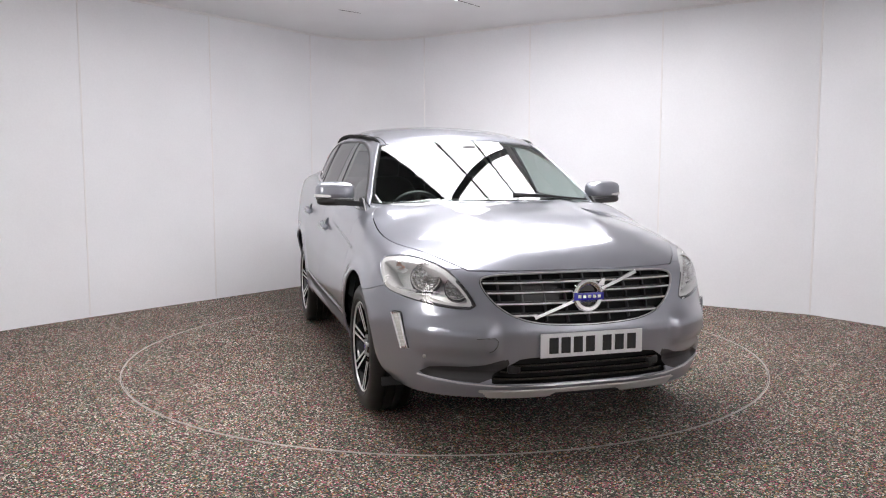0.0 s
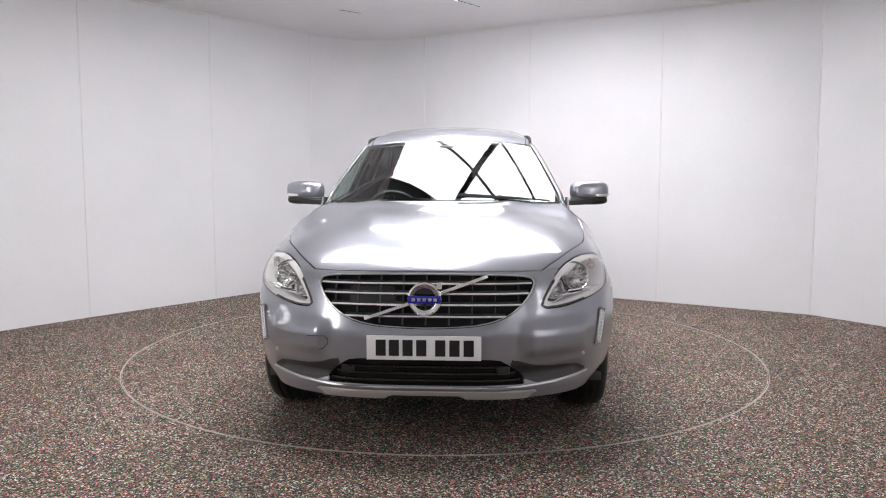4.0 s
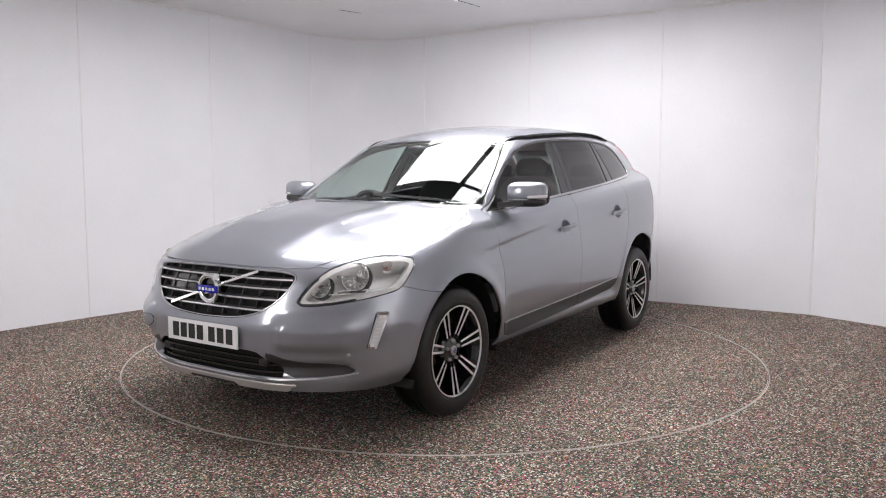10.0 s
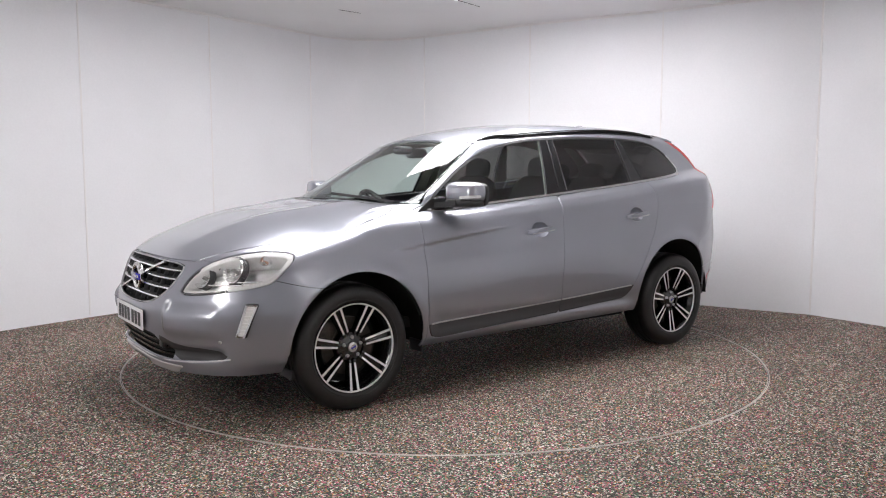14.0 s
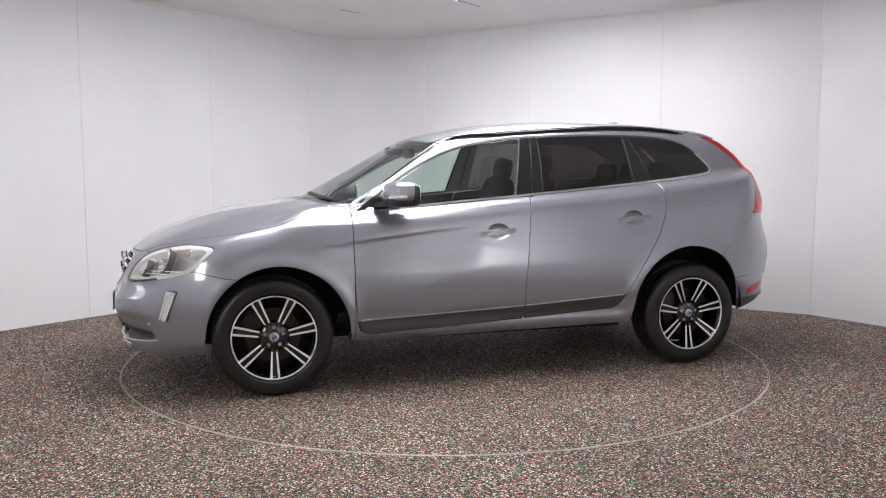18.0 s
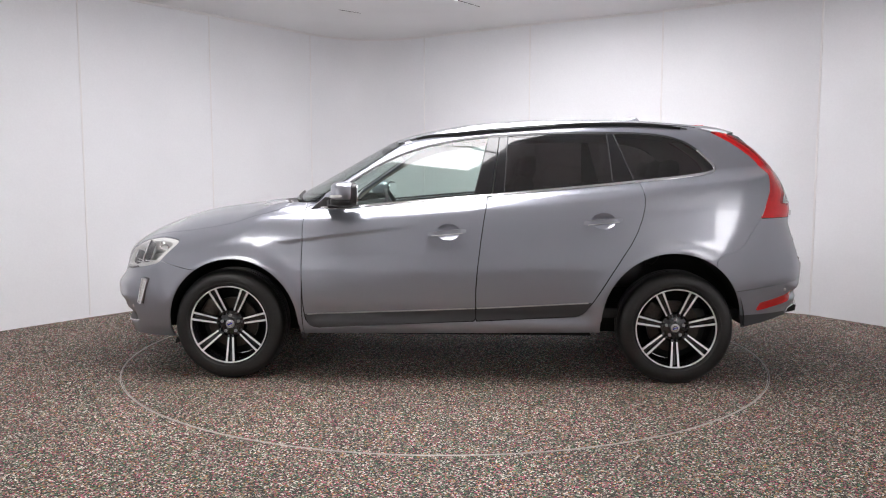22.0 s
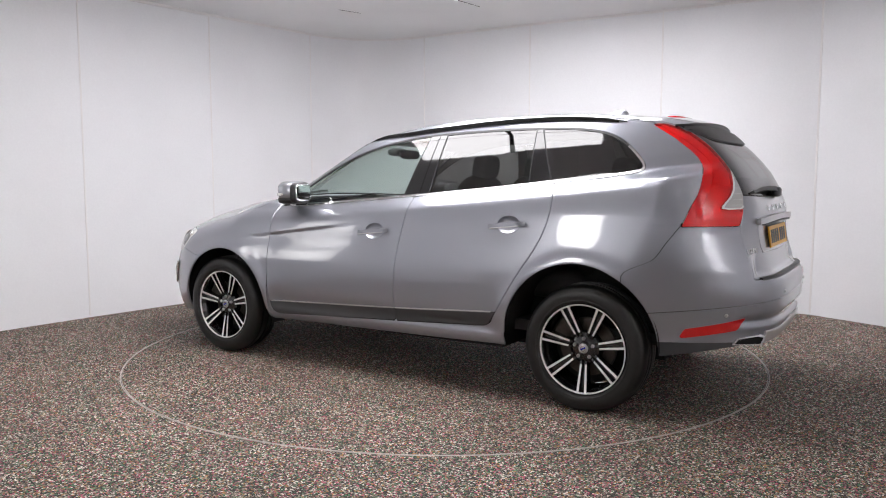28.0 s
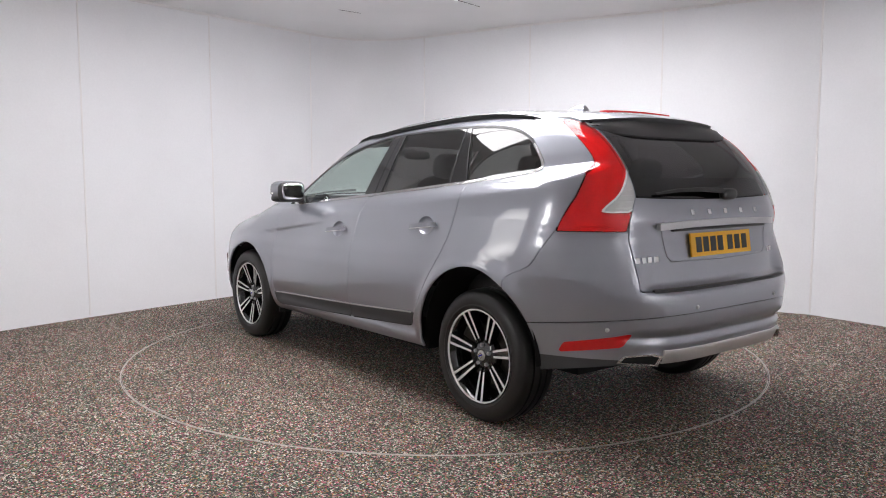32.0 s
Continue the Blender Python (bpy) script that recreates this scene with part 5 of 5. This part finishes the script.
            vl = [f.verts.new(m @ Vector((p[0], p[1] - 0.006, p[2]))) for p in top]
            f.faces.new(vt)
            f.faces.new(vl[::-1])
            for j in range(4):
                f.faces.new((vt[j], vl[j], vl[(j + 1) % 4], vt[(j + 1) % 4]))
            part("spoke_face", f, M_MACHINED, spoke, smooth=False)
    return w


first = build_wheel()
first.matrix_basis = pose(1.387, 0.802, HUB_Z)
for x, y, turn in ((-1.387, 0.790, 0), (1.387, -0.802, 180), (-1.387, -0.790, 180)):
    copy_thing(first, pose(x, y, HUB_Z, 0, 0, turn))

# ---------------- arch liners, underbody ----------------
for cx, cz, r in ARCHES:
    for sign in (1, -1):
        bm = bmesh.new()
        rows = []
        for a in np.linspace(-0.04, math.pi + 0.04, 30):
            ca, sa = math.cos(a), math.sin(a)
            rows.append([bm.verts.new((cx + k * ca, sign * y, cz + k * sa)) for k, y in ((r + 0.012, 0.885), (r + 0.010, 0.80), (r + 0.008, 0.58), (0.05, 0.56))])
        for r0, r1 in zip(rows, rows[1:]):
            for j in range(3):
                bm.faces.new((r0[j], r0[j + 1], r1[j + 1], r1[j]))
        part("arch_liner", bm, M_LINING, car, "black wheel-arch liner")
under = block((0.08, 0, 0.31), (3.6, 1.00, 0.12))
block((0, 0, 0.345), (1.75, 1.66, 0.12), bm=under)
block((1.95, 0, 0.30), (0.36, 0.90, 0.10), bm=under)
block((-1.93, 0, 0.45), (0.40, 1.20, 0.06), bm=under)
part("underbody", under, M_LINING, car, "dark underbody", smooth=False)
for sign in (1, -1):
    part("mud_flap", block((0.925, sign * 0.82, 0.29), (0.010, 0.12, 0.07), (0, 8, 0)), M_BLACK, car, bevel=0.003)
    part("arch_flap", block((1.74, sign * 0.80, 0.238), (0.012, 0.15, 0.045), (0, -14, 0)), M_BLACK, car, bevel=0.003)

# ---------------- cabin ----------------
cabin = block((-0.45, 0, 0.42), (2.9, 1.55, 0.06))
part("cabin_floor", cabin, M_DASH, car, "dark cabin floor", smooth=False)
dash = part("dashboard", blob((0.82, 0, 0.98), (0.30, 0.74, 0.105), 4, n=28), M_DASH, car, "dark dashboard")
part("instrument_hood", blob((0.62, -0.37, 1.055), (0.12, 0.19, 0.045), 3), M_DASH, dash)
part("centre_console", blob((0.42, 0, 0.80), (0.30, 0.13, 0.20), 4), M_DASH, dash)
bm = bmesh.new()
steer = pose(0.47, -0.37, 1.005, 0, -64, 0)
ringp = [(0.182 * math.cos(a), 0.182 * math.sin(a), 0) for a in np.linspace(0, 2 * math.pi, 41)]
bm = sweep(ringp, circle_ring(0.016, 8), ends=False)
block((0, 0, -0.01), (0.34, 0.035, 0.02), bm=bm)
block((-0.08, 0, -0.01), (0.16, 0.05, 0.02), bm=bm)
bm2 = blob((0, 0, 0), (0.065, 0.075, 0.03), 3, bm=bm)
bm.transform(steer)
part("steering_wheel", bm, M_BLACK, dash, "black steering wheel")
part("inner_mirror", blob((0.36, 0.0, 1.435), (0.025, 0.12, 0.034), 3), M_BLACK, car, "black inner mirror")
part("sensor_pod", blob((0.47, 0.0, 1.455), (0.06, 0.07, 0.03), 3), M_BLACK, car, "black sensor pod")
for x, y in ((-0.18, 0.37), (-0.18, -0.37), (-1.12, 0.40), (-1.12, -0.40), (-1.12, 0.0)):
    front = x > -0.5
    seat = part("seat", blob((x + 0.10, y, 0.66), (0.27, 0.25 if front else 0.24, 0.11), 4), M_LEATHER, car, "charcoal leather seat")
    part("seat_back", blob((x - 0.22, y, 0.97), (0.085, 0.25 if front else 0.22, 0.32), 3.6, turn=(0, -16, 0)), M_LEATHER, seat)
    part("headrest", blob((x - 0.32 if front else x - 0.31, y, 1.335 if front else 1.30), (0.055, 0.125, 0.085), 3, turn=(0, -10, 0)), M_LEATHER, seat)
part("parcel_shelf", block((-1.65, 0, 1.06), (0.55, 1.25, 0.02)), M_DASH, car, "dark parcel shelf", smooth=False)
for sign in (1, -1):
    part("door_card", block((0.0, sign * 0.76, 0.85), (1.7, 0.03, 0.42)), M_DASH, car, "dark inner door lining", bevel=0.01)

# ---------------- small things on the floor and light stands ----------------
def leaf(name, x, y, z, size, turn, label):
    out = [(math.cos(a) * (0.5 + 0.16 * math.sin(5 * a)), math.sin(a) * (0.34 + 0.10 * math.cos(3 * a))) for a in np.linspace(0, 2 * math.pi, 19)[:-1]]
    bm = bmesh.new()
    c = bm.verts.new((0, 0, 0.25 * size))
    vs = [bm.verts.new((a * size, b * size, (0.10 + 0.22 * (a * a - b)) * size * 0.6 + 0.002)) for a, b in out]
    for i in range(len(vs)):
        bm.faces.new((c, vs[i], vs[(i + 1) % len(vs)]))
    low_z = min(v.co.z for v in bm.verts)
    for v in bm.verts:
        v.co.z += 0.001 - low_z
    bmesh.ops.solidify(bm, geom=bm.faces[:], thickness=0.0012)
    ob = part(name, bm, M_LEAF, None, smooth=True)
    ob.matrix_basis = pose(x, y, z, 0, 0, turn)
    return tagged(ob, label, "leaf", "dry leaves")


leaf("leaf", 1.00, -3.86, 0.0, 0.035, 30, "small curled brown leaf lying on the granule floor")
# leaves on the turntable: place in the turntable's own plane
TABLE_LEAVES = [(leaf("leaf", 0, 0, 0.0015, s, a, "tiny dry brown leaf lying on the turntable"), x, y, a) for x, y, s, a in ((1.62, 0.88, 0.030, 20), (-0.35, 1.55, 0.022, 80))]

def soft_face(heights, power):
    """A diffuser lit from behind by two lamps: a faint glow with two brighter rounds."""
    m = glowing("softbox_diffuser", (1.0, 0.97, 0.95), 1.0)
    nt = m.node_tree
    co = nt.nodes.new("ShaderNodeTexCoord")
    total = None
    for h in heights:
        d = nt.nodes.new("ShaderNodeVectorMath")
        d.operation = "DISTANCE"
        d.inputs[1].default_value = (0.123, 0, h)
        nt.links.new(co.outputs["Object"], d.inputs[0])
        r = nt.nodes.new("ShaderNodeMapRange")
        r.interpolation_type = "SMOOTHSTEP"
        r.inputs["From Min"].default_value, r.inputs["From Max"].default_value = 0.0, 0.30
        r.inputs["To Min"].default_value, r.inputs["To Max"].default_value = FLOOD_LIGHT * power, FLOOD_LIGHT * power * 0.26
        nt.links.new(d.outputs["Value"], r.inputs["Value"])
        if total is None:
            total = r.outputs["Result"]
        else:
            add = nt.nodes.new("ShaderNodeMath")
            nt.links.new(total, add.inputs[0])
            nt.links.new(r.outputs["Result"], add.inputs[1])
            total = add.outputs[0]
    nt.links.new(total, next(n for n in nt.nodes if n.type == "EMISSION").inputs[1])
    return m


def light_stand(x, y, aim, heights, power=1.0):
    st = new("studio_light")
    st.matrix_basis = pose(x, y, 0, 0, 0, aim)
    for k in range(3):
        a = 2 * math.pi * k / 3
        part("leg", sweep([(0, 0, 0.30), (0.34 * math.cos(a), 0.34 * math.sin(a), 0.012)], circle_ring(0.011, 8)), M_BLACK, st)
    mid = sum(heights) / 2
    part("pole", sweep([(0, 0, 0.05), (0, 0, 1.0), (0, 0, mid + 0.3)], circle_ring(0.014, 10), up=(1, 0, 0)), M_BLACK, st)
    shell_box = part("softbox", block((0.075, 0, mid), (0.09, 0.56, 1.30)), M_TRIM, st, "white softbox shell", bevel=0.01)
    part("diffuser", block((0.123, 0, mid), (0.006, 0.50, 1.24)), soft_face(heights, power), shell_box, "glowing white diffuser", smooth=False)
    return tagged(st, "black tripod with a tall glowing softbox, out of view", "studio light", "studio lights")


light_stand(-2.35, -3.65, 58, (1.30, 1.95), 1.4)
light_stand(-4.00, -1.25, 18, (1.35, 2.00), 0.45)
# added fill, unseen: brightens the right-hand wall behind the camera
light_stand(2.00, -3.95, -45, (1.35, 2.00), 3.0)


def motions():
    """The turntable and all that stands on it turn clockwise about the centre."""
    rows = []
    for t in range(0, 33, 2):
        rows.append((float(t), -74.227 - 4.9496 * t + 0.00379 * (t - 16) ** 2))
    walk(car, [(t, pose(0, 0, 0, 0, 0, a) @ pose(-0.0787, 0.0421, 0)) for t, a in rows])
    walk(turntable, [(t, pose(0, 0, 0, 0, 0, a)) for t, a in rows])
    for ob, x, y, turn in TABLE_LEAVES:
        walk(ob, [(t, pose(0, 0, 0, 0, 0, a) @ pose(x, y, 0.0015, 0, 0, turn)) for t, a in rows])


motions()
